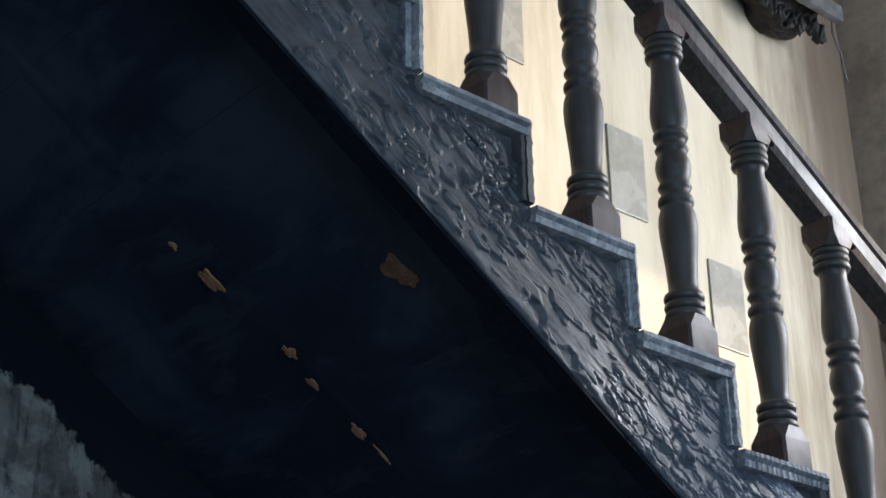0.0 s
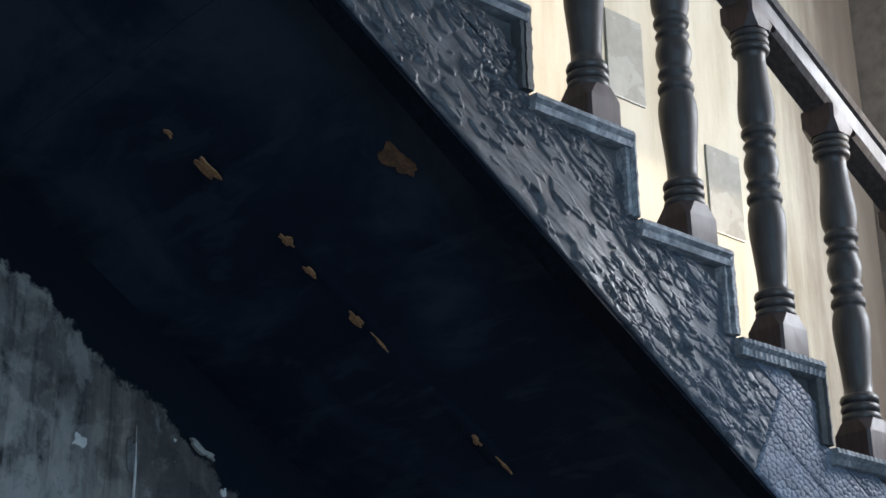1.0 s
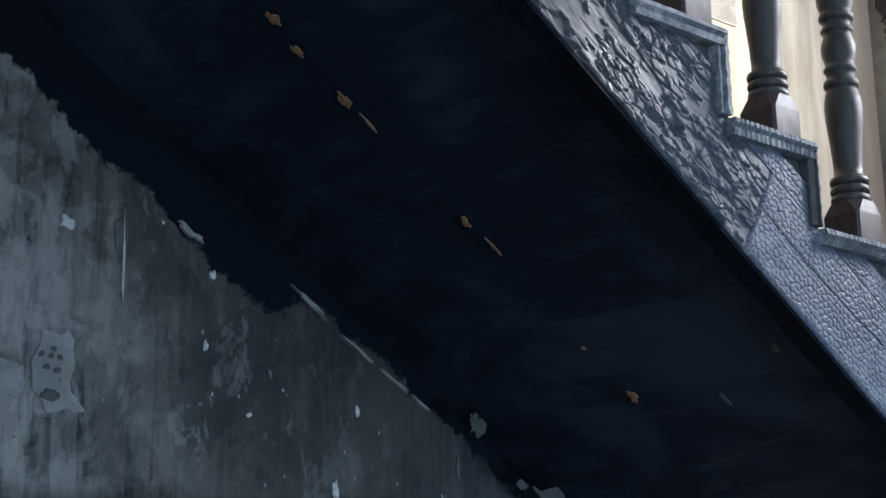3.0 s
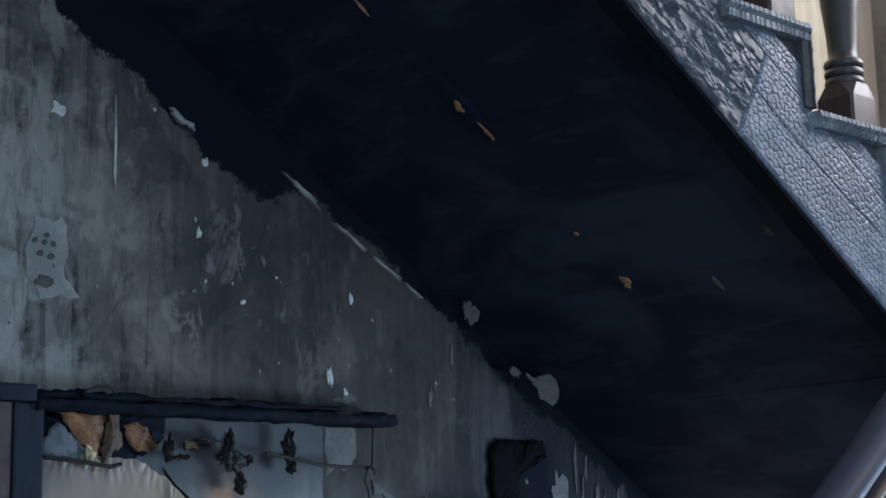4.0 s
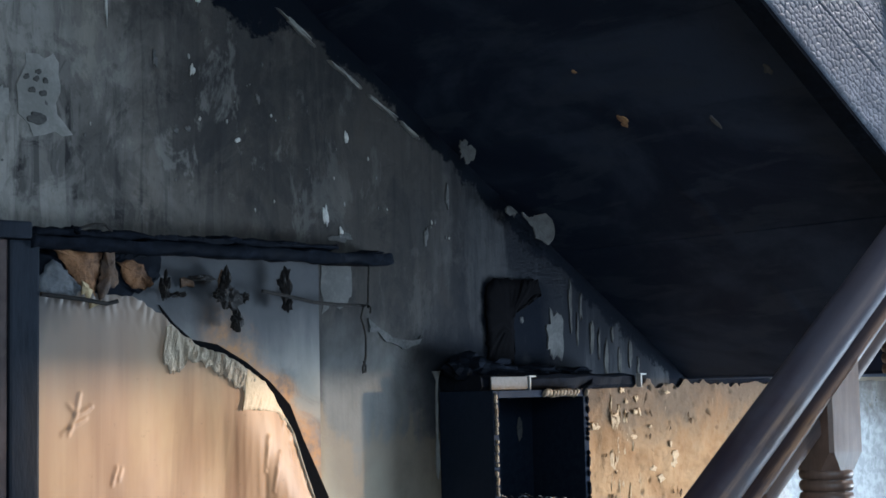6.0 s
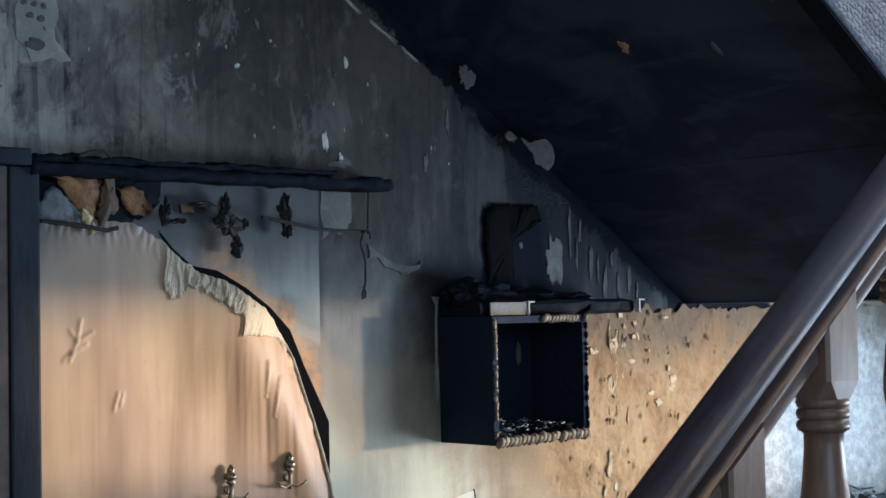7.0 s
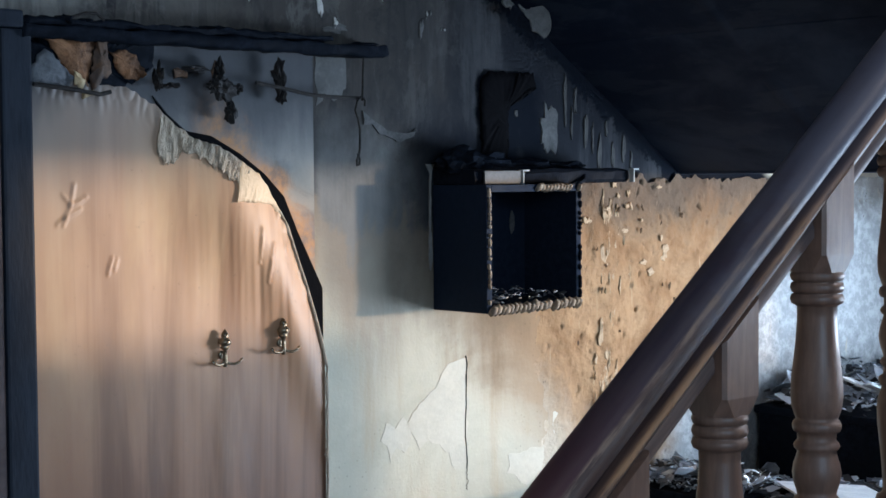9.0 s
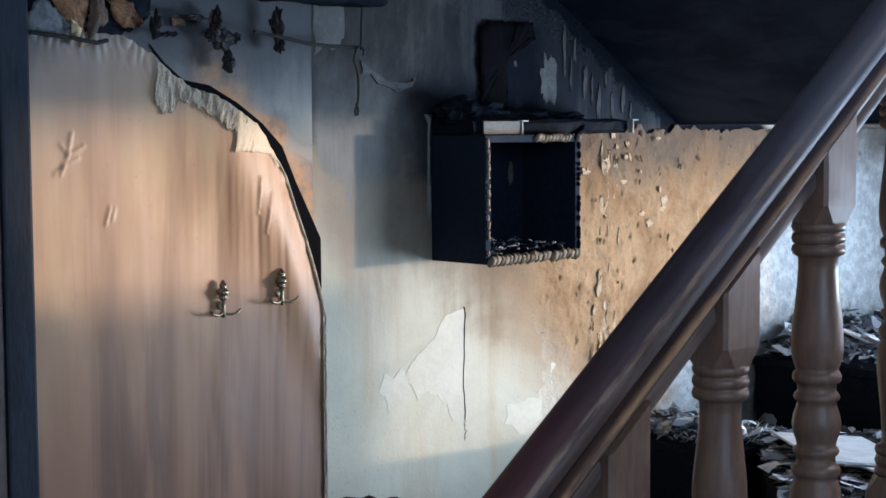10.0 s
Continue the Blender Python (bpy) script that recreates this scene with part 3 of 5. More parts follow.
# ---- balusters ----
def turned_profile():
    """Collar of three rings, vase, ring, ball; the same again upside down."""
    rows = []
    for c in (0.140, 0.158, 0.176):
        rows += [(c - 0.009, 0.0385), (c - 0.007, 0.0435), (c, 0.0460), (c + 0.007, 0.0435), (c + 0.009, 0.0385)]
    rows += [(0.188, 0.0340), (0.205, 0.0335), (0.240, 0.0360), (0.275, 0.0400), (0.305, 0.0435), (0.328, 0.0445), (0.346, 0.0425), (0.360, 0.0375), (0.366, 0.0350)]
    rows += [(0.368, 0.0390), (0.373, 0.0415), (0.379, 0.0415), (0.384, 0.0390), (0.386, 0.0335), (0.398, 0.0325), (0.402, 0.0370), (0.407, 0.0395), (0.412, 0.0370), (0.415, 0.0330)]
    rows += [(0.424, 0.0350), (0.436, 0.0395), (0.450, 0.0418)]
    low = [(0.131, 0.042)] + rows
    return [(h, r) for h, r in low] + [(0.932 - 0.032 - h, r) for h, r in low[::-1][1:]]


PROFILE = turned_profile()
PROFILE_UP = [(h if h > 0.45 else 0.45 - (0.45 - h) * 1.10, r * 0.94) for h, r in PROFILE]


def square_block(z0, z1, half, slope, narrow):
    """A square block; narrow: 'top' or 'bottom' is chamfered down to the turned part, the other end cut to the slope (rise over run along x)."""
    bm = bmesh.new()
    c = 0.030
    rows = [(z0, half, 0), (z1 - c, half, 0), (z1, half * 0.93, 0.45)] if narrow == "top" else [(z0, half * 0.93, 0.45), (z0 + c, half, 0), (z1, half, 0)]
    rings = []
    for k, (z, h, cut) in enumerate(rows):
        tip = (narrow == "bottom" and k == 2)
        ring = []
        for sx, sy in ((1, -1), (1, 1), (-1, 1), (-1, -1)):
            b = 0.006 + h * cut * 0.9
            ends = (((sx, sy), (1, 0)), ((sx, sy), (0, 1)))
            order = ends if sx * sy < 0 else ends[::-1]
            for (qx, qy), (ax, ay) in order:
                px, py = qx * (h - b * ax), qy * (h - b * ay)
                ring.append(bm.verts.new((px, py, z + (slope * px if tip else 0))))
        rings.append(ring)
    for r, s in zip(rings, rings[1:]):
        for j in range(len(r)):
            i = (j + 1) % len(r)
            bm.faces.new((r[j], r[i], s[i], s[j]))
    bm.faces.new(rings[0][::-1])
    bm.faces.new(rings[-1])
    return bm


def baluster(scale, top, slope, material, label, group, at, block=None):
    ob = thing("baluster", label, "baluster", group, at=at)
    bm = lathe([(h * scale, r) for h, r in (PROFILE_UP if block else PROFILE)])
    part("turned_shaft", bm, material, ob, smooth=True)
    part("base_block", square_block(0, (0.101 if block else 0.133) * scale, 0.046, 0, "top"), block or material, ob)
    part("top_block", square_block(0.766 * scale, top, 0.046, slope, "bottom"), block or material, ob)
    return ob


# ---- upper flight ----
upper = thing("upper_stair_flight", "burnt wooden stair flight with charred string board and sooty soffit", "staircase", kind="structure")
K0, K1 = -6, 7


def nosing(k):
    return NOSE_X + k * RUN, NOSE_Z - k * RISE


# charred outer string: two boards, butted on a slanting seam
def value_noise(a, b, seed):
    """Smooth noise from 0 to 1 over two arrays of places."""
    table = np.random.RandomState(seed).rand(256, 256)
    i, j = np.floor(a).astype(int), np.floor(b).astype(int)
    fa, fb = a - i, b - j
    fa, fb = fa * fa * (3 - 2 * fa), fb * fb * (3 - 2 * fb)
    low = table[i % 256, j % 256] * (1 - fa) + table[(i + 1) % 256, j % 256] * fa
    high = table[i % 256, (j + 1) % 256] * (1 - fa) + table[(i + 1) % 256, (j + 1) % 256] * fa
    return low * (1 - fb) + high * fb


def clouds(a, b, seed):
    return sum(value_noise(a * 2 ** k, b * 2 ** k, seed + k) * 0.5 ** (k + 1) for k in range(4)) / 0.9375


def scales(u, v, long, wide, jitter, seed):
    """Cells in shifted rows: how far inside a cell (0 at its rim), and three random numbers and the offset of its cell."""
    table = np.random.RandomState(seed).rand(512, 512, 5)
    a, b = u / long, v / wide
    best, second = np.full(u.shape, 9.0), np.full(u.shape, 9.0)
    mark, off = np.zeros(u.shape + (3,)), np.zeros(u.shape)
    for dj in (-1, 0, 1):
        row = np.floor(b).astype(int) + dj
        shift = 0.5 * (row % 2) + 0.35 * table[row % 512, 7, 4]
        for di in (-1, 0, 1):
            col = np.floor(a - shift).astype(int) + di
            cell = table[col % 512, row % 512]
            x = a - (col + 0.5 + shift + jitter * (cell[..., 3] - 0.5))
            y = b - (row + 0.5 + jitter * (cell[..., 4] - 0.5))
            d = np.sqrt(x * x + y * y)
            near = d < best
            second = np.where(near, best, np.minimum(second, d))
            best = np.where(near, d, best)
            mark = np.where(near[..., None], cell[..., :3], mark)
            off = np.where(near, x, off)
    return second - best, mark, off


SEAM_X, SEAM_SKEW = 2.452, 0.100          # foot of the seam, and how far it leans over the board's height


def char_relief(x, z, s, ashen):
    """How far the burnt skin stands out, over arrays of places on the board; s: 0 to 1 up its height."""
    u, v = x * 0.836 - z * 0.549, x * 0.549 + z * 0.836
    swell = clouds(u * 6, v * 9, 3) - 0.5
    wu, wv = u + 0.020 * (clouds(u * 14, v * 22, 11) - 0.5), v + 0.016 * (clouds(u * 16, v * 24, 21) - 0.5)
    if ashen:
        inside, mark, _ = scales(wu, wv, 0.0175, 0.0125, 0.6, 5)
        h = 0.0042 * np.clip(inside * 5.0, 0, 1) ** 0.7 + 0.0012 * mark[..., 0] + 0.003 * swell
        line = (s - 0.58 - 0.05 * np.sin(x * 9) - 0.03 * (clouds(u * 30, v * 3, 8) - 0.5)) * 0.205
        h = h - 0.006 * np.exp(-(line / 0.0016) ** 2) * (x < 3.0)
    else:
        thick = np.clip((x - 1.0) / 1.0, 0.15, 1.0) * np.clip(4.5 * (clouds(u * 4, v * 9, 41) - 0.33), 0.25, 1.15)
        h = 0.008 * swell + 0.0016 * (clouds(u * 22, v * 120, 31) - 0.5)
        for long, wide, height, share, seed in ((0.090, 0.026, 0.0040, 0.50, 6), (0.048, 0.0155, 0.0046, 0.42, 7), (0.024, 0.0100, 0.0034, 0.38, 8)):
            inside, mark, off = scales(wu + 0.3 * wv, wv, long, wide, 0.95, seed)
            there = mark[..., 0] < share * thick * 1.1
            h = h + there * np.clip(inside * 6.0, 0, 1) * height * (0.35 + 0.65 * mark[..., 1] + 0.9 * (mark[..., 2] - 0.35) * off)
            h = h - 0.0022 * there * np.exp(-(inside / 0.06) ** 2) * thick
        pits = scales(wu, wv, 0.05, 0.03, 0.95, 9)
        h = h - 0.006 * (pits[1][..., 0] < 0.10) * np.clip(pits[0] * 3, 0, 1)
    edge = np.minimum(1.0, np.minimum(s, 1 - s) * 30)
    return np.clip(h, -0.007, 0.016) * (0.25 + 0.75 * edge)


def burnt_sheet(name, x, y, z, deep, material, label):
    """A thick board from a grid of places on its face, drawn back to the depth deep."""
    steps, wide = x.shape
    front = np.stack([x, y, z], -1).reshape(-1, 3)
    back = front * (1, 0, 1) + (0, deep, 0)
    count = len(front)
    index = np.arange(count).reshape(steps, wide)
    quads = [np.stack([index[:-1, :-1], index[1:, :-1], index[1:, 1:], index[:-1, 1:]], -1).reshape(-1, 4)]
    for line in (index[:, 0], index[::-1, -1], index[0, ::-1], index[-1]):
        quads.append(np.stack([line[:-1], line[:-1] + count, line[1:] + count, line[1:]], -1))
    me = bpy.data.meshes.new(name)
    me.from_pydata(np.concatenate([front, back]).tolist(), [], np.concatenate(quads).tolist())
    me.polygons.foreach_set("use_smooth", np.ones(len(me.polygons), bool))
    me.materials.append(material)
    ob = new(name, me)
    ob.parent = upper
    return tagged(ob, label)


def string_board(x0, x1, steps, ashen):
    s = np.linspace(0, 1, 105)[None, :]
    x = np.linspace(x0, x1, steps + 1)[:, None] + SEAM_SKEW * s
    z = 2.796 + SLOPE * (2.0 - x) + 0.245 * s
    s = s + 0 * x
    rim = np.zeros_like(x)
    rim[[0, 1, -2, -1], :] = 0.004 if ashen else 0.002
    y = STRING_Y - char_relief(x, z, s, ashen) + rim
    burnt_sheet("string_board", x, y, z, STRING_Y + 0.05, M_CHAR_ASH if ashen else M_CHAR, "ash-grey board cracked into small scales" if ashen else "dark charred board with lifted flakes")


def step_cheek(x0, z0, ashen):
    """The burnt piece over the string board that fills most of the triangle under a tread's end."""
    s = np.linspace(0, 1, 40)[None, :]
    x = np.linspace(x0 - RUN + 0.003, x0 - 0.010, 120)[:, None] + 0 * s
    low = 2.796 + SLOPE * (2.0 - x) + 0.246
    top = np.maximum(low + 0.002, np.minimum(low + 0.070 + 0.006 * (clouds(x * 30, 0 * x, 51) - 0.5), z0 - 0.030))
    z = low + (top - low) * s
    y = STRING_Y - 0.9 * char_relief(x, z, 0.03 + 0.94 * s + 0 * x, ashen) + 0.001
    burnt_sheet("step_cheek", x, y, z, STRING_Y + 0.0115, M_CHAR_ASH if ashen else M_CHAR, "scaly ash-grey cheek under the tread end" if ashen else "charred cheek under the tread end")


string_board(0.25, SEAM_X - 0.001, 1050, False)
string_board(SEAM_X + 0.001, 3.66, 720, True)
lip = [(STRING_Y + 0.002, -0.010), (STRING_Y + 0.051, -0.012), (STRING_Y + 0.051, -0.001), (STRING_Y + 0.002, -0.001)]
part("edge_lip", sweep(lip, (0.25, low_edge(0.25)), (3.70, low_edge(3.70)), 0.003, 80), M_CHAR_DARK, upper, "black charred lower edge")

for k in range(K0, K1):
    x, z = nosing(k)
    if x > 3.75:
        break
    # triangle between the steps and the string, set back
    part("end_panel", prism([(x - RUN, z - 0.03), (x - RUN, z - 0.004), (x - 0.004, z - 0.004), (x - 0.004, z - RISE - 0.004)], STRING_Y + 0.012, STRING_Y + 0.05),
         M_PANEL, upper, "dark burnt end panel")
    step_cheek(x, z, x > 2.60)
    part("tread", box((x - RUN - 0.02, STRING_Y + 0.052, z - 0.035), (x + 0.012, WALL_Y - 0.002, z), 0.004), M_CHAR_DARK, upper)
    part("riser", box((x - 0.022, STRING_Y + 0.052, z - RISE + 0.001), (x - 0.002, WALL_Y - 0.002, z - 0.036)), M_CHAR_DARK, upper)
    # mouldings along the step's end, mitred at the corner
    tread_trim = sweep([(STRING_Y - 0.018, -0.034), (STRING_Y - 0.022, -0.022), (STRING_Y - 0.012, -0.018), (STRING_Y - 0.024, -0.010), (STRING_Y - 0.022, 0.000),
                        (STRING_Y + 0.05, 0.004), (STRING_Y + 0.05, -0.034)], (x - RUN + 0.004, z), (x - 0.004, z), 0.004, 130 if k > 2 else 40, 0.0045 if k > 2 else 0.0015, 0.016 if k > 2 else 0.041)
    part("tread_moulding", tread_trim, M_TRIM, upper, "ash-grey moulding along the tread end")
    riser_trim = sweep([(STRING_Y - 0.016, -0.012), (STRING_Y - 0.019, 0.002), (STRING_Y - 0.006, 0.005), (STRING_Y - 0.015, 0.010), (STRING_Y - 0.012, 0.018), (STRING_Y + 0.05, 0.018), (STRING_Y + 0.05, -0.012)],
                       (x - 0.006, z - RISE + 0.004), (x - 0.006, z + 0.002), 0.004, 30, 0.002, 0.040)
    part("riser_moulding", riser_trim, M_TRIM if k % 3 else M_PANEL, upper, "grey moulding along the riser end")

# soffit boards across the flight, uneven, with a long batten in the middle
rng = random.Random(5)
ANGLE = math.atan(SLOPE)
x = 0.3
while x < 3.62:
    w = 0.16 + 0.08 * rng.random()
    x2 = min(x + w, 3.66)
    d = 0.030 + 0.0025 * rng.random()
    y0, y1 = STRING_Y + 0.052, WALL_Y - 0.001
    pts = [(x + 0.0005, low_edge(x + 0.0005) + d), (x2 - 0.0005, low_edge(x2 - 0.0005) + d), (x2 - 0.0005, low_edge(x2) + d + 0.03), (x + 0.0005, low_edge(x) + d + 0.03)]
    part("soffit_plank", prism(pts, y0, y1), M_SOFFIT, upper)
    x = x2
for yy, w in ((2.487, 0.040),):
    bat = [(yy - w / 2, 0.026), (yy, 0.025), (yy + w / 2, 0.026), (yy + w, 0.0295), (yy + w * 1.5, 0.036), (yy - w * 1.5, 0.036), (yy - w, 0.0295)]
    part("batten", sweep(bat, (0.3, low_edge(0.3)), (3.64, low_edge(3.64)), 0.002, 120), M_SOFFIT, upper, "sooty batten under the flight", smooth=True)

# landing
landing = thing("stair_landing", "burnt landing slab between the two flights", "landing", kind="structure")
part("landing_deck", box((3.66, 0.45, 1.735), (RIGHT_X, WALL_Y - 0.001, 1.90), 0.006), M_SOFFIT, landing)

# upper rail
rail_top = lambda x: 4.138 + SLOPE * (2.0 - x)
handrail = thing("upper_handrail", "soot-darkened moulded wooden handrail of the upper flight", "handrail")
UP_CAP = [(1.925, 0.0), (1.918, -0.010), (1.922, -0.024), (1.934, -0.030), (1.990, -0.030), (2.002, -0.024), (2.006, -0.010), (2.0, 0.0), (1.985, 0.010), (1.94, 0.010)]
UP_BODY = [(1.936, -0.030), (1.924, -0.038), (1.924, -0.076), (1.932, -0.092), (1.993, -0.092), (2.0, -0.076), (2.0, -0.038), (1.988, -0.030)]
for name, shape in (("rail_cap", UP_CAP), ("rail_body", UP_BODY)):
    part(name, sweep(shape, (0.4, rail_top(0.4) - 0.012), (3.95, rail_top(3.95) - 0.012), 0.0015, 60), M_RAIL_UP, handrail)
first = None
for k in range(-4, 7):
    bx = 2.103 + 0.273 * k
    if not 0.9 < bx < 3.75:
        continue
    bz = NOSE_Z - RISE * math.ceil((bx - NOSE_X) / RUN - 1e-6)
    top = rail_top(bx) - 0.115 - bz
    m = pose(bx, 1.962, bz + 0.004)
    if first is None:
        first = baluster(1.03, top, -SLOPE, M_BALUSTER, "turned wooden baluster darkened by soot", "balusters of the upper flight", m, M_BLOCK)
    else:
        copy_thing(first, m)

# ---- lower flight ----
LOW_RUN, LOW_RISE = 0.267, 0.204
LOW_SLOPE = LOW_RISE / LOW_RUN
low_rail_top = lambda x: 1.196 + LOW_SLOPE * (x - 1.539)
lower_rail = thing("lower_handrail", "dark varnished moulded wooden handrail worn along its edges", "handrail")
CAP = [(-0.034, -0.004), (-0.043, -0.014), (-0.045, -0.026), (-0.040, -0.038), (-0.026, -0.048), (0.026, -0.048), (0.040, -0.038), (0.045, -0.026), (0.043, -0.014), (0.034, -0.004), (0.018, 0.004), (-0.018, 0.004)]
BEAD = [(-0.018, -0.048), (-0.018, -0.054), (-0.042, -0.056), (-0.046, -0.066), (-0.034, -0.074), (-0.030, -0.084), (0.030, -0.084), (0.034, -0.074), (0.046, -0.066), (0.044, -0.052), (0.018, -0.054), (0.018, -0.048)]
PLATE = [(-0.018, -0.084), (-0.026, -0.094), (-0.026, -0.117), (0.026, -0.117), (0.026, -0.094), (0.018, -0.084)]
def rounded(shape, times=2):
    """Cut the corners of a closed profile, so that it sweeps smooth."""
    for _ in range(times):
        shape = [tuple(p[k] * w + q[k] * (1 - w) for k in (0, 1)) for p, q in zip(shape, shape[1:] + shape[:1]) for w in (0.75, 0.25)]
    return shape


for name, shape in (("rail_cap", CAP), ("rail_bead", BEAD), ("rail_plate", PLATE)):
    part(name, sweep([(RAIL_Y + y, h) for y, h in rounded(shape)], (0.95, low_rail_top(0.95)), (3.30, low_rail_top(3.30)), 0.0004, 90), M_RAIL, lower_rail, smooth=True)

lower = thing("lower_stair_flight", "wooden lower stair flight with treads and string board", "staircase", kind="structure")
first = None
for k in range(-3, 5):
    bx = 2.06 + LOW_RUN * k
    bz = 1.318 + LOW_SLOPE * (bx - 2.06) - 0.735 - 0.046 - min(0.035, max(0.0, 0.022 - 0.041 * (bx - 2.06)))
    top = low_rail_top(bx) - 0.086 * math.sqrt(1 + LOW_SLOPE ** 2) + 0.004 - bz
    m = pose(bx, RAIL_Y, bz)
    if first is None:
        first = baluster(1.09, top, LOW_SLOPE, M_BALUSTER_LOW, "brown varnished turned wooden baluster", "balusters of the lower flight", m)
    else:
        copy_thing(first, m)
    part("tread", box((bx - LOW_RUN / 2, 0.52, bz - 0.04), (bx + LOW_RUN / 2 + 0.02, RAIL_Y + 0.06, bz - 0.001), 0.004), M_BALUSTER_LOW, lower)
    part("riser", box((bx - LOW_RUN / 2, 0.54, bz - LOW_RISE), (bx - LOW_RUN / 2 + 0.02, RAIL_Y + 0.04, bz - 0.041)), M_BALUSTER_LOW, lower)


# ---- door ----
door = thing("door_1", "burnt interior door, its peach veneer split and curled off the core", "door", kind="structure")
DOOR = (1.570, 2.326)
part("door_core", box((DOOR[0], 3.036, 0.01), (2.309, WALL_Y - 0.001, 2.03)), M_CORE, door, "scorched grey core of the door")
CRACK = ((1.55, 1.955), (1.70, 1.93), (1.80, 1.925), (1.87, 1.89), (1.912, 1.850), (1.967, 1.816), (2.033, 1.800), (2.091, 1.768), (2.14, 1.738), (2.18, 1.681), (2.215, 1.625), (2.24, 1.558), (2.268, 1.487), (2.292, 1.418), (2.31, 1.36), (2.327, 1.29))


def crack_z(x):
    for (a, za), (b, zb) in zip(CRACK, CRACK[1:]):
        if x <= b:
            return za + (zb - za) * (x - a) / (b - a) + 0.006 * noise.noise((x * 60, 1, 2))
    return CRACK[-1][1]


def belly(x, z):
    """How far the veneer bulges: most a hand's width below the split, less at its edge."""
    d = crack_z(x) - z
    return 0.050 * math.exp(-((d - 0.10) / 0.17) ** 2) * math.exp(-((x - 2.12) / 0.16) ** 2)


CREASES = (((1.676, 1.722), (1.668, 1.682)), ((1.668, 1.682), (1.650, 1.640)), ((1.703, 1.696), (1.668, 1.676)), ((1.690, 1.672), (1.655, 1.655)), ((1.650, 1.700), (1.666, 1.684)), ((1.657, 1.652), (1.636, 1.640)),
           ((1.762, 1.566), (1.752, 1.536)), ((1.774, 1.564), (1.768, 1.545)), ((2.180, 1.585), (2.163, 1.50)), ((2.150, 1.62), (2.140, 1.545)), ((2.208, 1.60), (2.212, 1.57)))


def crease(x, z):
    """Sharp raised folds in the loose sheet."""
    h = 0.0
    for (ax, az), (bx, bz) in CREASES:
        u = ((x - ax) * (bx - ax) + (z - az) * (bz - az)) / ((bx - ax) ** 2 + (bz - az) ** 2)
        u = max(0.0, min(1.0, u))
        d = math.hypot(x - ax - u * (bx - ax), z - az - u * (bz - az))
        h += (0.0026 + 0.002 * noise.noise((x * 90, z * 90, 4))) * math.exp(-(d / 0.0042) ** 2)
    return h


def veneer():
    bm = bmesh.new()
    nx, nz = 230, 330
    grid = []
    for i in range(nx + 1):
        x = DOOR[0] + 0.004 + (DOOR[1] - DOOR[0] - 0.008) * i / nx
        top = crack_z(x)
        col = []
        for j in range(nz + 1):
            z = 0.02 + (top - 0.02) * (1 - (1 - j / nz) ** 1.6)
            curl = belly(x, z)
            wave = 0.0011 * noise.fractal(Vector((x * 9, z * 1.7, 3)), 1.0, 2.0, 3) + 0.0004 * noise.noise((x * 22, z * 3, 7))
            ruck = 0.010 * math.exp(-((top - z) / 0.035) ** 2) * abs(noise.noise((x * 55, z * 20, 5)))
            ruck += crease(x, z)
            col.append((x - 0.72 * curl, 3.020 - curl - wave - ruck, z))
        grid.append(col)
    sides = []
    for off in (0.0, 0.0035):
        sides.append([[bm.verts.new((x, y + off, z)) for x, y, z in col] for col in grid])
    for layer in sides:
        for a, b in zip(layer, layer[1:]):
            for j in range(nz):
                bm.faces.new((a[j], b[j], b[j + 1], a[j + 1]))
    f, r = sides
    for i in range(nx):
        for j in (0, nz):
            bm.faces.new((f[i][j], f[i + 1][j], r[i + 1][j], r[i][j]))
    for j in range(nz):
        for i in (0, nx):
            bm.faces.new((f[i][j], f[i][j + 1], r[i][j + 1], r[i][j]))
    return bm


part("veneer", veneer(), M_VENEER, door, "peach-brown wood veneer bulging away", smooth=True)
part("door_jamb", box((1.503, 2.985, 0.0), (1.5690, WALL_Y - 0.001, 2.030), 0.006), M_JAMB, door, "smoke-blackened door frame post")
part("door_reveal", box((1.36, 2.990, 0.0), (1.5015, WALL_Y - 0.001, 2.030), 0.004), M_REVEAL, door, "smoked brown frame board")
part("jamb_cap", box((1.36, 2.972, 2.031), (1.546, WALL_Y - 0.001, 2.066), 0.006), M_JAMB, door, "smoke-blackened block on the frame post")


M_TORN = plain("torn_veneer_edge", (0.33, 0.265, 0.20), (0.60, 0.50, 0.385), 34, 0.85, bump=0.9, depth=0.006, stretch=(2.5, 1, 0.7))
M_CURL = plain("curled_veneer", (0.56, 0.40, 0.25), (0.70, 0.53, 0.35), 14, 0.6, bump=0.3)
# flat black sheet put in for the shade behind the lifted veneer
GAP = [(1.875, 1.91), (1.91, 1.872), (1.957, 1.836), (2.023, 1.826), (2.10, 1.787), (2.166, 1.742), (2.22, 1.690), (2.258, 1.608), (2.29, 1.548), (2.328, 1.475), (2.329, 1.27), (2.28, 1.27), (2.20, 1.50), (2.10, 1.66), (1.95, 1.77)]
part("gap_shade", prism(GAP, 3.0325, 3.0358), M_VOID, door, "black sheet standing for the shade in the split")


FRINGE = ((1.868, 0.050), (1.885, 0.105), (1.905, 0.095), (1.928, 0.085), (1.950, 0.045), (1.985, 0.030), (2.02, 0.050), (2.06, 0.050), (2.095, 0.052), (2.13, 0.040), (2.17, 0.030))


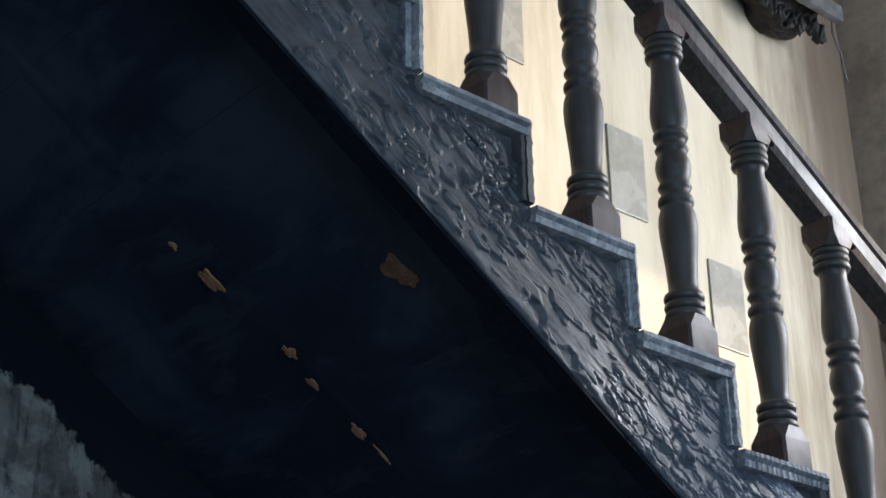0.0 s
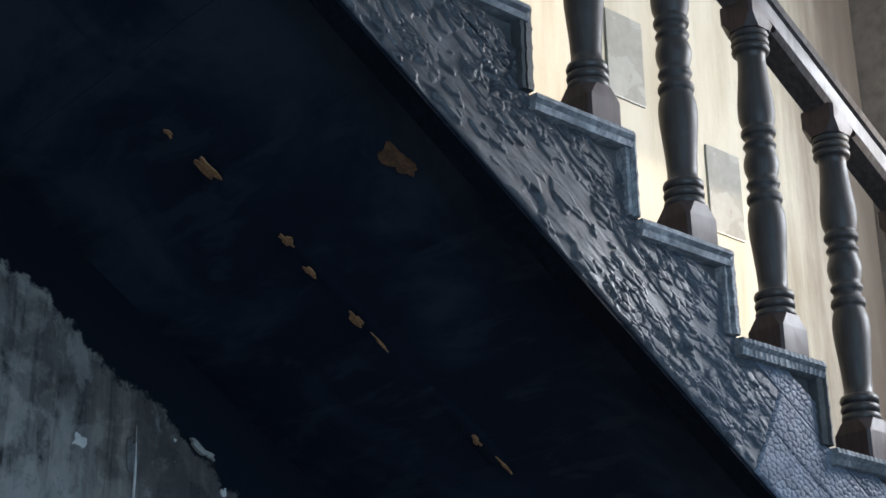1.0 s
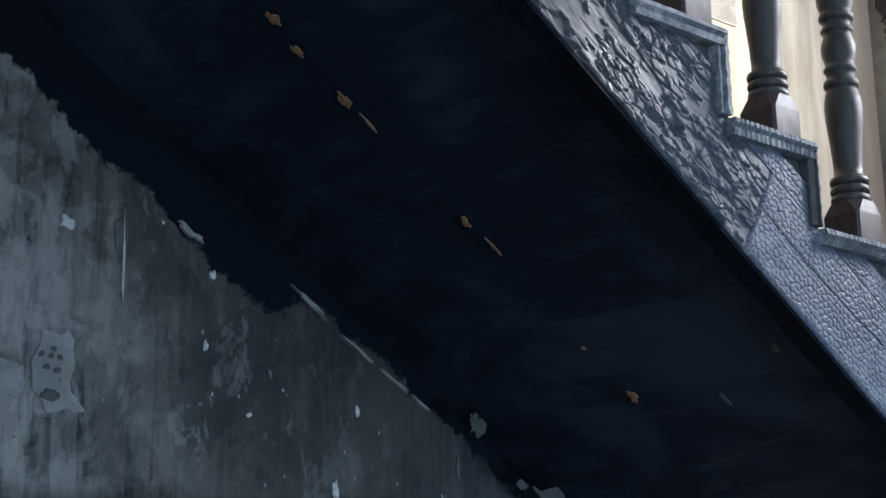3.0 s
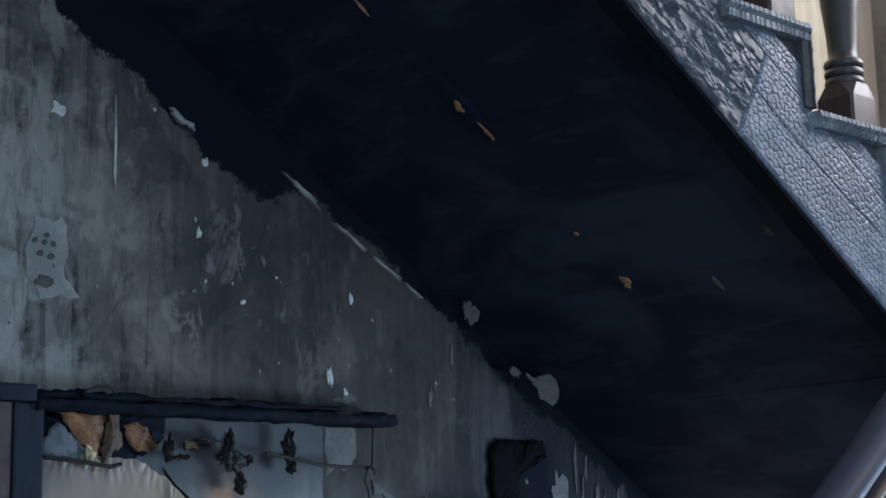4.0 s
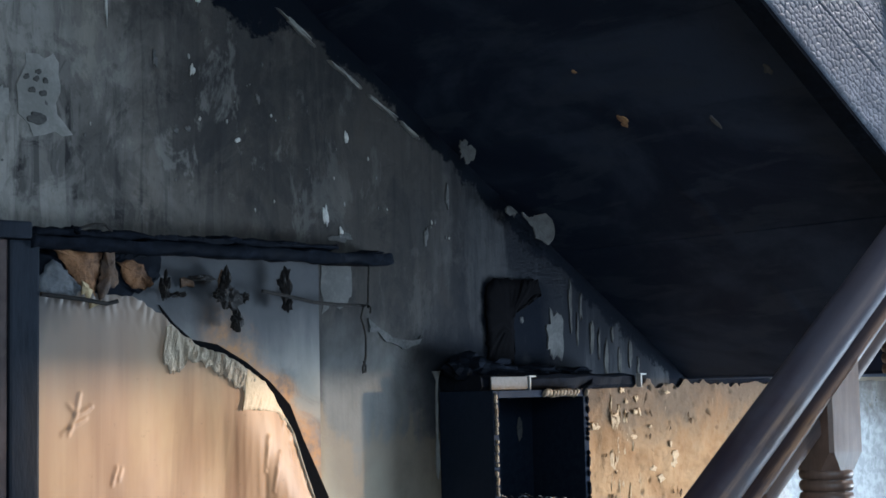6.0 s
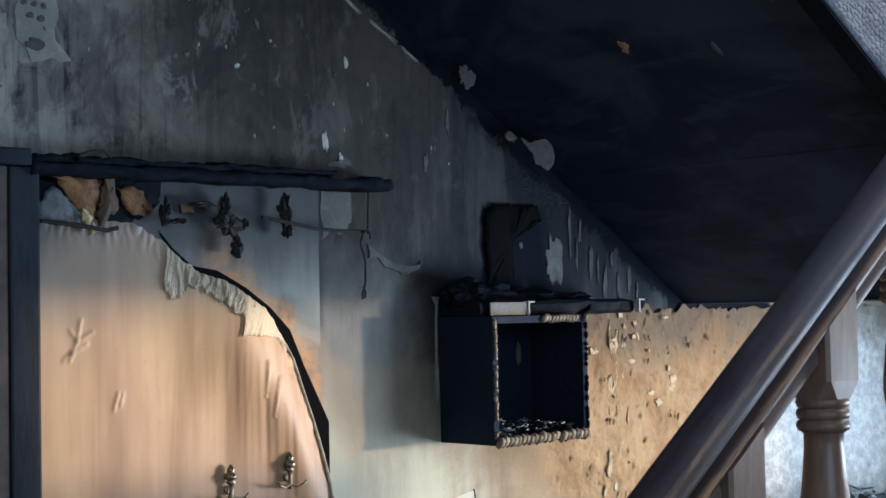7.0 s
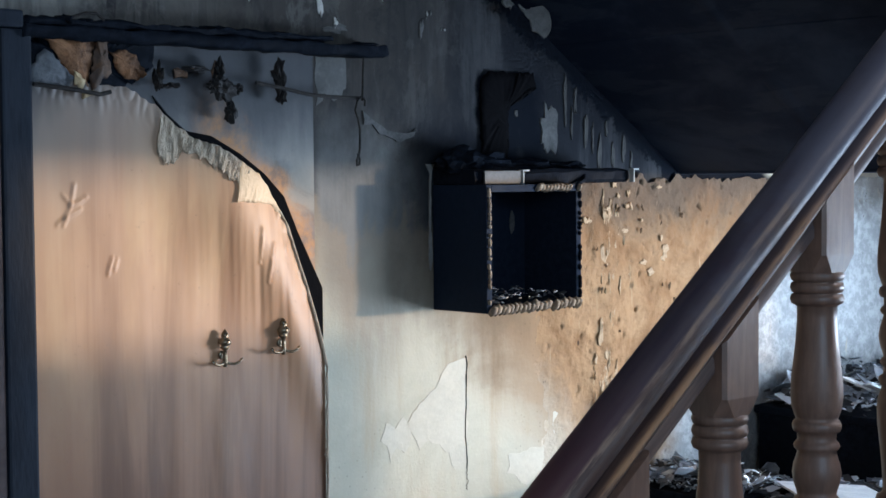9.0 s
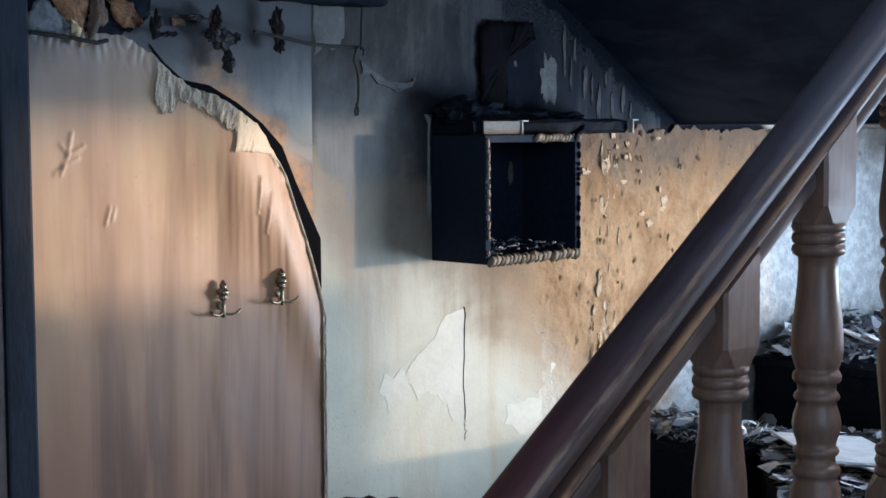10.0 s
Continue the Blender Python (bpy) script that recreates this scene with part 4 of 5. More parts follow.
def torn_ribbon(name, path, reach, lift, wrinkle, material, label, seed, rag=0.3, rows=9):
    """A strip of loose fibres that hangs from path (x, z), as deep as reach(x), wrinkled and ragged along its foot."""
    bm = bmesh.new()
    cols = []
    for k, (x, z) in enumerate(path):
        deep = reach(x) * (0.90 + rag * noise.fractal(Vector((x * 48, seed, 1)), 0.7, 2.0, 4))
        col = []
        for j in range(rows + 1):
            t = j / rows
            zz = z - deep * t
            xx = x - 0.010 * t + 0.004 * noise.noise((x * 60, t * 2, seed))
            out = lift * (0.35 + 0.9 * math.sin(math.pi * (0.15 + 0.8 * t))) + wrinkle * noise.fractal(Vector((x * 95, zz * 24, seed)), 0.8, 2.0, 4)
            col.append((xx - 0.72 * belly(x, zz), 3.018 - belly(x, zz) - max(0.0012, out), zz))
        cols.append(col)
    front = [[bm.verts.new(p) for p in col] for col in cols]
    back = [[bm.verts.new((x, y + 0.0025, z)) for x, y, z in col] for col in cols]
    for layer in (front, back):
        for a, b in zip(layer, layer[1:]):
            for j in range(rows):
                bm.faces.new((a[j], b[j], b[j + 1], a[j + 1]))
    for i in range(len(cols) - 1):
        for j in (0, rows):
            bm.faces.new((front[i][j], front[i + 1][j], back[i + 1][j], back[i][j]))
    for i in (0, len(cols) - 1):
        for j in range(rows):
            bm.faces.new((front[i][j], front[i][j + 1], back[i][j + 1], back[i][j]))
    return part(name, bm, material, door, label, smooth=True)


def fringe_depth(x):
    for (a, da), (b, db) in zip(FRINGE, FRINGE[1:]):
        if x <= b:
            return da + (db - da) * max(0.0, x - a) / (b - a)
    return FRINGE[-1][1]


torn_ribbon("torn_fringe", [(x, crack_z(x) + 0.003) for x in np.linspace(1.884, 2.125, 170)], fringe_depth, 0.0030, 0.0042, M_TORN, "pale torn fibres along the split", 6.0)
torn_ribbon("curled_flap", [(x, crack_z(x) + 0.002) for x in np.linspace(2.088, 2.200, 60)], lambda x: max(0.010, crack_z(x) - 1.670), 0.0045, 0.0015, M_CURL, "bright curled flap of veneer", 8.0, 0.05)
# ragged pale rim down the free edge of the veneer
rim = bmesh.new()
walked = []
for t in np.linspace(0, 1, 240):
    z = 1.66 - 1.2 * t
    x = 2.326
    for (a, za), (b, zb) in zip(CRACK, CRACK[1:]):
        if zb <= z <= za:
            x = a + (b - a) * (za - z) / (za - zb)
    w = 0.006 + 0.007 * noise.noise((z * 40, 3, 1)) + 0.004 * noise.noise((z * 130, 5, 1))
    c = belly(min(x, 2.32), z)
    x = min(x, 2.325) - 0.72 * c
    walked.append([rim.verts.new((x + dx, 3.016 - c - dy, z)) for dx, dy in ((0.0015, -0.004), (0.002, 0.002), (-max(0.002, w) * 0.5, 0.0055), (-max(0.002, w), 0.001))])
for a, b in zip(walked, walked[1:]):
    for j in range(3):
        rim.faces.new((a[j], a[j + 1], b[j + 1], b[j]))
part("torn_rim", rim, M_TORN, door, "ragged pale rim of the veneer", smooth=True)


# ---- burnt lintel and what hangs from it ----
rng = random.Random(11)


def burnt_beam(lo, hi, rag, seed, steps=60):
    """A charred bar along x with an uneven, eaten-away outline."""
    bm = bmesh.new()
    rings = []
    for k in range(steps + 1):
        x = lo[0] + (hi[0] - lo[0]) * k / steps
        ring = []
        n = [noise.fractal(Vector((x * 14, seed + 3.1 * j, 0.5)), 1.0, 2.0, 4) * rag for j in range(8)]
        y0, y1, z0, z1 = lo[1], hi[1], lo[2], hi[2]
        c = min(y1 - y0, z1 - z0) * 0.22
        pts = [(y0, z0 + c), (y0, z1 - c), (y0 + c, z1), (y1 - c, z1), (y1, z1 - c), (y1, z0 + c), (y1 - c, z0), (y0 + c, z0)]
        for (y, z), d in zip(pts, n):
            ring.append(bm.verts.new((x, min(y + d, WALL_Y - 0.002), z + d)))
        rings.append(ring)
    for r, s in zip(rings, rings[1:]):
        for j in range(8):
            i = (j + 1) % 8
            bm.faces.new((r[j], r[i], s[i], s[j]))
    bm.faces.new(rings[0])
    bm.faces.new(rings[-1][::-1])
    return bm


def lump(size, seed, rag=0.45, sub=3):
    bm = bmesh.new()
    bmesh.ops.create_icosphere(bm, subdivisions=sub, radius=0.5)
    for v in bm.verts:
        d = 1 + rag * noise.fractal(v.co * 3.2 + Vector((seed * 7.3, 0, 0)), 0.9, 2.1, 4)
        v.co = Vector((v.co.x * size[0], v.co.y * size[1], v.co.z * size[2])) * d
    return bm


lintel = thing("burnt_coat_rail", "charcoal-black burnt wooden coat rail over the door", "coat rack")
part("rail_board", burnt_beam((1.548, 2.975, 2.016), (2.490, WALL_Y, 2.042), 0.008, 2.0, 110), M_CHAR_DARK, lintel, smooth=True)
part("top_batten", burnt_beam((1.56, 2.985, 2.044), (2.33, WALL_Y, 2.056), 0.009, 7.0, 110), M_CHAR_DARK, lintel, smooth=True)
for x, w, h in ((1.655, 0.034, 0.012), (1.70, 0.05, 0.006), (2.03, 0.10, 0.010), (1.95, 0.05, 0.006), (2.20, 0.12, 0.006), (2.44, 0.08, 0.006)):
    part("charred_stub", lump((w, 0.06, h * 2), x * 3), M_CHAR_DARK, lintel, at=pose(x, 3.01, 2.054 if x < 2.3 else 2.044))
part("curled_wire", tube([(1.66, 2.99, 2.060), (1.69, 2.985, 2.070), (1.715, 2.985, 2.070), (1.735, 2.99, 2.058)], 0.003), M_WIRE, lintel)
part("wire_rod", tube([(2.115, 2.99, 1.944), (2.18, 2.99, 1.935), (2.26, 2.99, 1.922), (2.33, 2.992, 1.918), (2.412, 2.995, 1.918)], 0.0042), M_WIRE, lintel, "thin burnt wire rod")
part("wire_rod", tube([(1.57, 2.985, 1.922), (1.66, 2.983, 1.914), (1.72, 2.985, 1.906), (1.745, 2.985, 1.912)], 0.0045), M_WIRE, lintel, "thin burnt wire rod")
part("wire_drop", tube([(2.424, 2.995, 1.912), (2.426, 2.995, 1.97), (2.426, 2.99, 2.03)], 0.0030), M_WIRE, lintel)
hookwire = [(2.425, 2.988, 1.900), (2.424, 2.985, 1.914), (2.414, 2.986, 1.922), (2.404, 2.988, 1.912), (2.399, 2.992, 1.890), (2.408, 2.992, 1.868), (2.413, 2.992, 1.845), (2.412, 2.992, 1.80), (2.409, 2.992, 1.786), (2.402, 2.992, 1.772), (2.403, 2.992, 1.760), (2.410, 2.992, 1.762), (2.411, 2.992, 1.775), (2.405, 2.992, 1.788)]
part("wire_hook", tube(hookwire, 0.0028), M_WIRE, lintel, "bent wire coat hook")
for x, z, sx, sz, s in ((2.030, 1.930, 0.045, 0.040, 1), (2.052, 1.880, 0.020, 0.05, 2), (2.186, 1.960, 0.018, 0.060, 3), (2.022, 1.962, 0.014, 0.05, 4), (1.96, 1.968, 0.06, 0.012, 5), (2.192, 1.915, 0.008, 0.03, 6), (2.070, 1.928, 0.02, 0.022, 7), (2.005, 1.935, 0.02, 0.02, 8), (1.90, 1.93, 0.03, 0.012, 9), (1.868, 1.945, 0.014, 0.05, 10)):
    part("melted_hanger", lump((sx, 0.030, sz), s, 0.9), M_PLASTIC, lintel, "melted black plastic hanger", at=pose(x, 3.0, z))


def scrap(points, y, bulge, material, label, seed, owner=None, name="torn_veneer_scrap"):
    """A torn sheet from a few corners in x and z, bowed outwards, its rim ragged and curled."""
    r = random.Random(seed)
    rim = []
    for (xa, za), (xb, zb) in zip(points, points[1:] + points[:1]):
        steps = max(2, int(math.dist((xa, za), (xb, zb)) / 0.007))
        rim += [(xa + (xb - xa) * k / steps + r.gauss(0, 0.0022), za + (zb - za) * k / steps + r.gauss(0, 0.0022)) for k in range(steps)]
    cx, cz = sum(p[0] for p in rim) / len(rim), sum(p[1] for p in rim) / len(rim)
    bm = bmesh.new()
    rings = []
    for t in (1.0, 0.8, 0.55, 0.28):
        rings.append([bm.verts.new((cx + (x - cx) * t, y - bulge * (1 - t * t) - 0.007 * noise.fractal(Vector((x * t * 30, z * t * 30, seed)), 0.8, 2, 3), cz + (z - cz) * t)) for x, z in rim])
    for a, b in zip(rings, rings[1:]):
        for k in range(len(a)):
            j = (k + 1) % len(a)
            bm.faces.new((a[k], a[j], b[j], b[k]))
    bm.faces.new(rings[-1])
    back = [bm.verts.new((v.co.x, v.co.y + 0.004, v.co.z)) for v in rings[0]]
    for k in range(len(back)):
        j = (k + 1) % len(back)
        bm.faces.new((rings[0][k], back[k], back[j], rings[0][j]))
    bm.faces.new(back[::-1])
    return part(name, bm, material, owner or lintel, label, smooth=True)


scrap([(1.575, 2.018), (1.880, 2.022), (1.872, 1.965), (1.80, 1.925), (1.735, 1.905), (1.580, 1.918)], 3.028, 0.002, M_CHAR_DARK, "burnt hollow behind the torn veneer", 1)
scrap([(1.609, 2.022), (1.728, 2.024), (1.724, 1.965), (1.712, 1.925), (1.690, 1.935), (1.664, 1.958), (1.635, 1.995)], 3.018, 0.014, M_ORANGE, "scorched orange-brown veneer scrap", 2)
scrap([(1.728, 2.026), (1.750, 2.024), (1.764, 1.955), (1.722, 1.916), (1.714, 1.95)], 3.012, 0.010, M_SCRAP, "dark burnt veneer scrap", 3)
scrap([(1.578, 1.950), (1.600, 1.985), (1.622, 1.995), (1.650, 1.970), (1.676, 1.945), (1.668, 1.922), (1.580, 1.924)], 3.016, 0.010, M_PATCH_DIM, "smoky grey veneer scrap", 4)
scrap([(1.762, 2.000), (1.800, 2.004), (1.826, 1.990), (1.853, 1.947), (1.802, 1.940), (1.782, 1.960)], 3.018, 0.010, M_ORANGE, "scorched orange-brown veneer scrap", 5)
scrap([(1.668, 1.958), (1.684, 1.945), (1.700, 1.932), (1.692, 1.918), (1.672, 1.926)], 3.000, 0.004, M_PALE_CHIP, "pale broken chip of veneer", 6)
scrap([(1.690, 1.912), (1.712, 1.914), (1.716, 1.904), (1.695, 1.900)], 3.000, 0.003, M_PALE_CHIP, "pale broken chip of veneer", 7)
scrap([(2.022, 1.985), (2.034, 1.975), (2.042, 1.945), (2.022, 1.935), (2.014, 1.955)], 3.012, 0.006, M_SCRAP, "dark burnt veneer scrap", 8)
scrap([(1.925, 1.968), (1.955, 1.970), (1.962, 1.952), (1.930, 1.950)], 3.026, 0.004, M_SCRAP, "dark burnt veneer scrap", 9)

# ---- coat hooks on the door ----
def coat_hook(at):
    ob = thing("coat_hook", "small tarnished brass double coat hook screwed to the door", "coat hook", "coat hooks on the door", at=at)
    part("finial", lathe([(0.0, 0.004), (0.006, 0.006), (0.010, 0.0125), (0.014, 0.0125), (0.017, 0.010), (0.022, 0.0155), (0.029, 0.0165), (0.035, 0.013), (0.039, 0.0085), (0.043, 0.0105), (0.049, 0.0095), (0.055, 0.0055), (0.060, 0.002)], 18), M_BRASS, ob, smooth=True, at=pose(0, -0.014, 0.028))
    part("back_plate", lathe([(0, 0.012), (0.004, 0.012), (0.006, 0.008)], 16), M_BRASS, ob, at=pose(0, 0.0, 0.02, 90, 0, 0))
    part("stem", tube([(0, -0.014, 0.036), (0, -0.015, 0.020), (0, -0.015, 0.002), (0, -0.013, -0.010)], 0.0058), M_BRASS, ob, smooth=True)
    for s in (-1, 1):
        part("prong", tube([(0, -0.014, 0.006), (s * 0.010, -0.018, -0.002), (s * 0.024, -0.022, -0.004), (s * 0.038, -0.024, 0.000), (s * 0.048, -0.024, 0.009)], 0.0034), M_BRASS, ob, smooth=True)
    return ob


hook = coat_hook(pose(2.032, 3.016, 1.326) @ Matrix.Scale(0.84, 4))
copy_thing(hook, pose(2.186, 3.008, 1.342))

# ---- burnt wall box and its shelf ----
cab = thing("burnt_wall_box", "charred open-fronted wooden wall box with blistered edges", "wall cabinet")
BX0, BX1, BY0, BY1, BZ0, BZ1 = 2.697, 3.032, 2.862, WALL_Y - 0.002, 1.400, 1.712
TH = 0.018
part("side_panel", box((BX0, BY0, BZ0), (BX0 + TH, BY1, BZ1), 0.002), M_CHAR_BOX, cab)
part("side_panel", box((BX1 - TH, BY0, BZ0), (BX1, BY1, BZ1), 0.002), M_CHAR_BOX, cab)
part("top_panel", box((BX0 + TH, BY0, BZ1 - TH), (BX1 - TH, BY1, BZ1), 0.002), M_CHAR_BOX, cab)
part("bottom_panel", box((BX0 + TH, BY0, BZ0), (BX1 - TH, BY1, BZ0 + TH), 0.002), M_CHAR_BOX, cab)
part("back_panel", box((BX0 + TH, BY1 - 0.008, BZ0 + TH), (BX1 - TH, BY1 - 0.001, BZ1 - TH)), M_CHAR_BOX, cab)
M_ASHEDGE = plain("ashen_blistered_edge", (0.13, 0.095, 0.07), (0.34, 0.28, 0.21), 40, 0.85)


def beads(a, b, count, size, seed):
    """A row of blistered scales along a front edge."""
    r = random.Random(seed)
    found = []
    a, b = Vector(a), Vector(b)
    for k in range(count):
        p = a.lerp(b, (k + 0.5) / count)
        w = (b - a).length / count * 0.62
        if r.random() < 0.10:
            continue
        w *= r.uniform(0.6, 1.5)
        p = p + Vector((r.gauss(0, 0.001), 0, r.gauss(0, 0.0018)))
        bm = bmesh.new()
        made = bmesh.ops.create_icosphere(bm, subdivisions=1, radius=1.0)["verts"]
        lean = r.uniform(0.2, 0.7)
        along_x = abs(b.x - a.x) > abs(b.z - a.z)
        for v in made:
            q = Vector((v.co.x * (w if along_x else size * 0.5), v.co.y * size * 0.6, v.co.z * (size * r.uniform(0.5, 0.62) if along_x else w)))
            if along_x:
                q.x += q.z * lean
            v.co = p + q
        found.append(bm)
    return found


for bm in beads((BX0 + 0.01, BY0 - 0.002, BZ0 + 0.008), (BX1 - 0.005, BY0 - 0.002, BZ0 + 0.010), 22, 0.027, 1):
    part("blister", bm, M_ASHEDGE, cab, smooth=True)
for bm in beads((2.87, BY0 - 0.002, BZ1 - 0.008), (BX1 - 0.004, BY0 - 0.002, BZ1 - 0.008), 13, 0.020, 2):
    part("blister", bm, M_ASHEDGE, cab, smooth=True)
for bm in beads((BX0 + 0.008, BY0 - 0.002, BZ0 + 0.02), (BX0 + 0.008, BY0 - 0.002, BZ1 - 0.01), 26, 0.010, 3):
    part("blister", bm, M_ASHEDGE, cab, smooth=True)
for bm in beads((BX1 - 0.006, BY0 - 0.002, BZ0 + 0.02), (BX1 - 0.006, BY0 - 0.002, BZ1 - 0.02), 22, 0.010, 4):
    part("blister", bm, M_CHAR_DARK, cab, smooth=True)


def shards(count, size, area, seed, flat=0.5, thick=0.0012):
    """Broken, curled scraps heaped over an oblong (x0, x1, y0, y1, z, heap)."""
    r = random.Random(seed)
    bm = bmesh.new()
    x0, x1, y0, y1, z, heap = area
    for _ in range(count):
        u, v = r.random(), r.random()
        s = size * (r.uniform(0.25, 0.9) if r.random() < 0.85 else r.uniform(1.2, 2.2))
        n = r.choice((4, 5, 6, 7))
        bend = r.uniform(-0.5, 0.5) * s
        rim = [(s * 0.5 * r.uniform(0.5, 1) * math.cos(2 * math.pi * k / n), s * 0.5 * r.uniform(0.4, 1) * math.sin(2 * math.pi * k / n)) for k in range(n)]
        m = pose(x0 + (x1 - x0) * u, y0 + (y1 - y0) * v, z + 0.15 * s + heap * r.random() * (1 - abs(2 * u - 1) ** 2 * 0.6), r.gauss(0, 34 * flat), r.gauss(0, 34 * flat), r.uniform(0, 360))
        top = [bm.verts.new(m @ Vector((x, y, thick + bend * (x / s) ** 2))) for x, y in rim]
        low = [bm.verts.new(m @ Vector((x, y, bend * (x / s) ** 2))) for x, y in rim]
        bm.faces.new(top)
        bm.faces.new(low[::-1])
        for k in range(n):
            j = (k + 1) % n
            bm.faces.new((top[k], low[k], low[j], top[j]))
    return bm


def debris_paint():
    """Burnt paper and plaster crumbs: most black, some grey, a few pale."""
    n = Net("burnt_debris", 0.6, spec=0.6)
    r = n.island()
    fine = n.noise(30, 4, 0.6)
    c = n.mix(n.span(r, 0.32, 0.46, smooth=False), (0.016, 0.018, 0.022), (0.21, 0.235, 0.275))
    c = n.mix(n.span(r, 0.70, 0.82, smooth=False), c, (0.74, 0.79, 0.86))
    n.colour(n.mix(n.span(fine, 0.5, 0.75, 0, 0.6), c, (0.05, 0.05, 0.055)))
    n.rough(n.span(fine, 0.3, 0.7, 0.35, 0.75)).bump(fine, 0.3, 0.002)
    return n.mat


M_DEBRIS = debris_paint()
tagged(part("ash_debris", shards(130, 0.018, (BX0 + 0.03, BX1 - 0.03, BY0 + 0.02, BY1 - 0.03, BZ0 + TH, 0.03), 3), M_DEBRIS), "burnt scraps lying in the wall box", "debris", kind="stuff")

shelf = thing("burnt_shelf", "blackened wall shelf with bent metal brackets above the box", "shelf")
part("shelf_board", burnt_beam((2.70, 2.905, 1.714), (3.265, WALL_Y, 1.750), 0.005, 4.0, 60), M_CHAR_DARK, shelf)
part("metal_strip", box((2.722, 2.892, 1.714), (2.850, 2.897, 1.746), 0.001), M_METAL, shelf, "dull steel strip")
for x, z in ((2.850, 1.730), (3.267, 1.733)):
    part("bracket_end", prism([(x, z - 0.018), (x + 0.004, z - 0.018), (x + 0.004, z + 0.014), (x + 0.022, z + 0.014), (x + 0.022, z + 0.018), (x, z + 0.018)], 2.888, 2.904), M_FLAKE, shelf, "pale bent steel bracket end")
part("brace", tube([(3.05, 2.90, 1.705), (3.085, 2.90, 1.722), (3.11, 2.92, 1.742)], 0.006), M_CHAR_DARK, shelf)
for x, z, sx, sz, s in ((2.80, 1.765, 0.16, 0.05, 1), (2.95, 1.76, 0.18, 0.04, 2), (3.10, 1.755, 0.12, 0.03, 3), (2.72, 1.77, 0.10, 0.06, 4)):
    part("charred_lump", lump((sx, 0.09, sz), s + 20, 0.7), M_CHAR_DARK, shelf, at=pose(x, 2.985, z))
# what is left of a fitting above the shelf
scrap([(2.862, 1.760), (2.858, 1.970), (2.885, 2.000), (2.960, 2.002), (3.050, 2.000), (3.062, 1.965), (2.990, 1.955), (2.960, 1.900), (2.955, 1.765)], 3.047, 0.006, M_VOID, "charcoal remains of a wall fitting", 12, shelf, "burnt_fitting")
part("ash_smear", flake(0.022, 0.060, 0.002, random.Random(44), 12, 0.4), M_FLAKE_GREY, cab, "pale smear inside the box", at=pose(2.965, BY1 - 0.010, 1.610))

# ---- plaster: flakes, cracks and bare patches on the stair wall ----
plaster = thing("plaster_flakes", "pale plaster flakes left on the sooty wall", "plaster", kind="structure")
marks = [  # x, z, width, height, pale
    (1.614, 2.667, 0.045, 0.036, 1), (1.759, 2.605, 0.008, 0.245, 1), (1.748, 2.66, 0.022, 0.11, 0), (1.858, 2.708, 0.008, 0.010, 1), (1.993, 2.607, 0.018, 0.024, 1),
    (1.977, 2.438, 0.014, 0.032, 1), (2.155, 2.394, 0.016, 0.032, 0), (2.192, 2.357, 0.006, 0.008, 1), (1.881, 2.452, 0.014, 0.05, 0), (1.933, 2.299, 0.018, 0.020, 0), (1.963, 2.304, 0.018, 0.016, 0),
    (2.347, 2.132, 0.018, 0.078, 1), (2.393, 2.083, 0.070, 0.026, 0), (2.393, 2.096, 0.018, 0.03, 1), (2.415, 2.330, 0.012, 0.032, 1), (2.098, 2.292, 0.014, 0.014, 1), (1.996, 2.331, 0.006, 0.012, 1),
    (3.112, 1.86, 0.075, 0.185, 0), (3.180, 1.93, 0.016, 0.15, 0), (3.222, 1.94, 0.012, 0.11, 0), (3.205, 1.86, 0.010, 0.11, 0), (3.262, 1.86, 0.016, 0.13, 0), (3.290, 1.84, 0.010, 0.09, 0), (3.318, 1.80, 0.020, 0.13, 0), (3.345, 1.86, 0.010, 0.06, 0), (3.372, 1.79, 0.014, 0.11, 0), (3.420, 1.80, 0.018, 0.10, 0), (3.45, 1.775, 0.010, 0.06, 0),
    (2.740, 2.195, 0.018, 0.09, 0), (2.665, 2.10, 0.014, 0.06, 0), (2.960, 1.955, 0.012, 0.014, 0), (2.995, 1.90, 0.012, 0.022, 0)]
for k, (x, z, w, h, pale) in enumerate(marks):
    part("flake", flake(w, h, 0.003, random.Random(k + 3), 16 if w > 0.03 else 10, 0.5), M_FLAKE if pale else M_SPOT if x > 3.15 else M_FLAKE_GREY, plaster, at=pose(x, WALL_Y - 0.0005, z))
r2 = random.Random(77)
for k in range(40):
    x = r2.uniform(1.5, 2.8)
    z = r2.uniform(2.12, low_edge(x) - 0.20) if low_edge(x) - 0.20 > 2.12 else 2.10
    s = r2.uniform(0.003, 0.008)
    part("flake", flake(s, s * r2.uniform(1, 2.4), 0.002, r2, 7, 0.4), M_PATCH if r2.random() < 0.35 else M_FLAKE_GREY, plaster, at=pose(x, WALL_Y - 0.0005, z))
# open joint between soffit and wall, its edge showing pale
for a, b, w in (((2.185, 2.628), (2.335, 2.528), 0.020), ((2.360, 2.512), (2.470, 2.446), 0.016), ((2.455, 2.455), (2.575, 2.384), 0.010), ((2.56, 2.396), (2.665, 2.328), 0.009), ((1.900, 2.714), (1.965, 2.668), 0.020)):
    d = math.degrees(math.atan2(b[1] - a[1], b[0] - a[0]))
    part("joint_flake", flake(math.dist(a, b), w, 0.010, random.Random(int(a[0] * 100)), 26, 0.65), M_PATCH, plaster, "pale broken plaster edge along the soffit", at=pose((a[0] + b[0]) / 2, WALL_Y - 0.002, (a[1] + b[1]) / 2, 0, -d, 0))


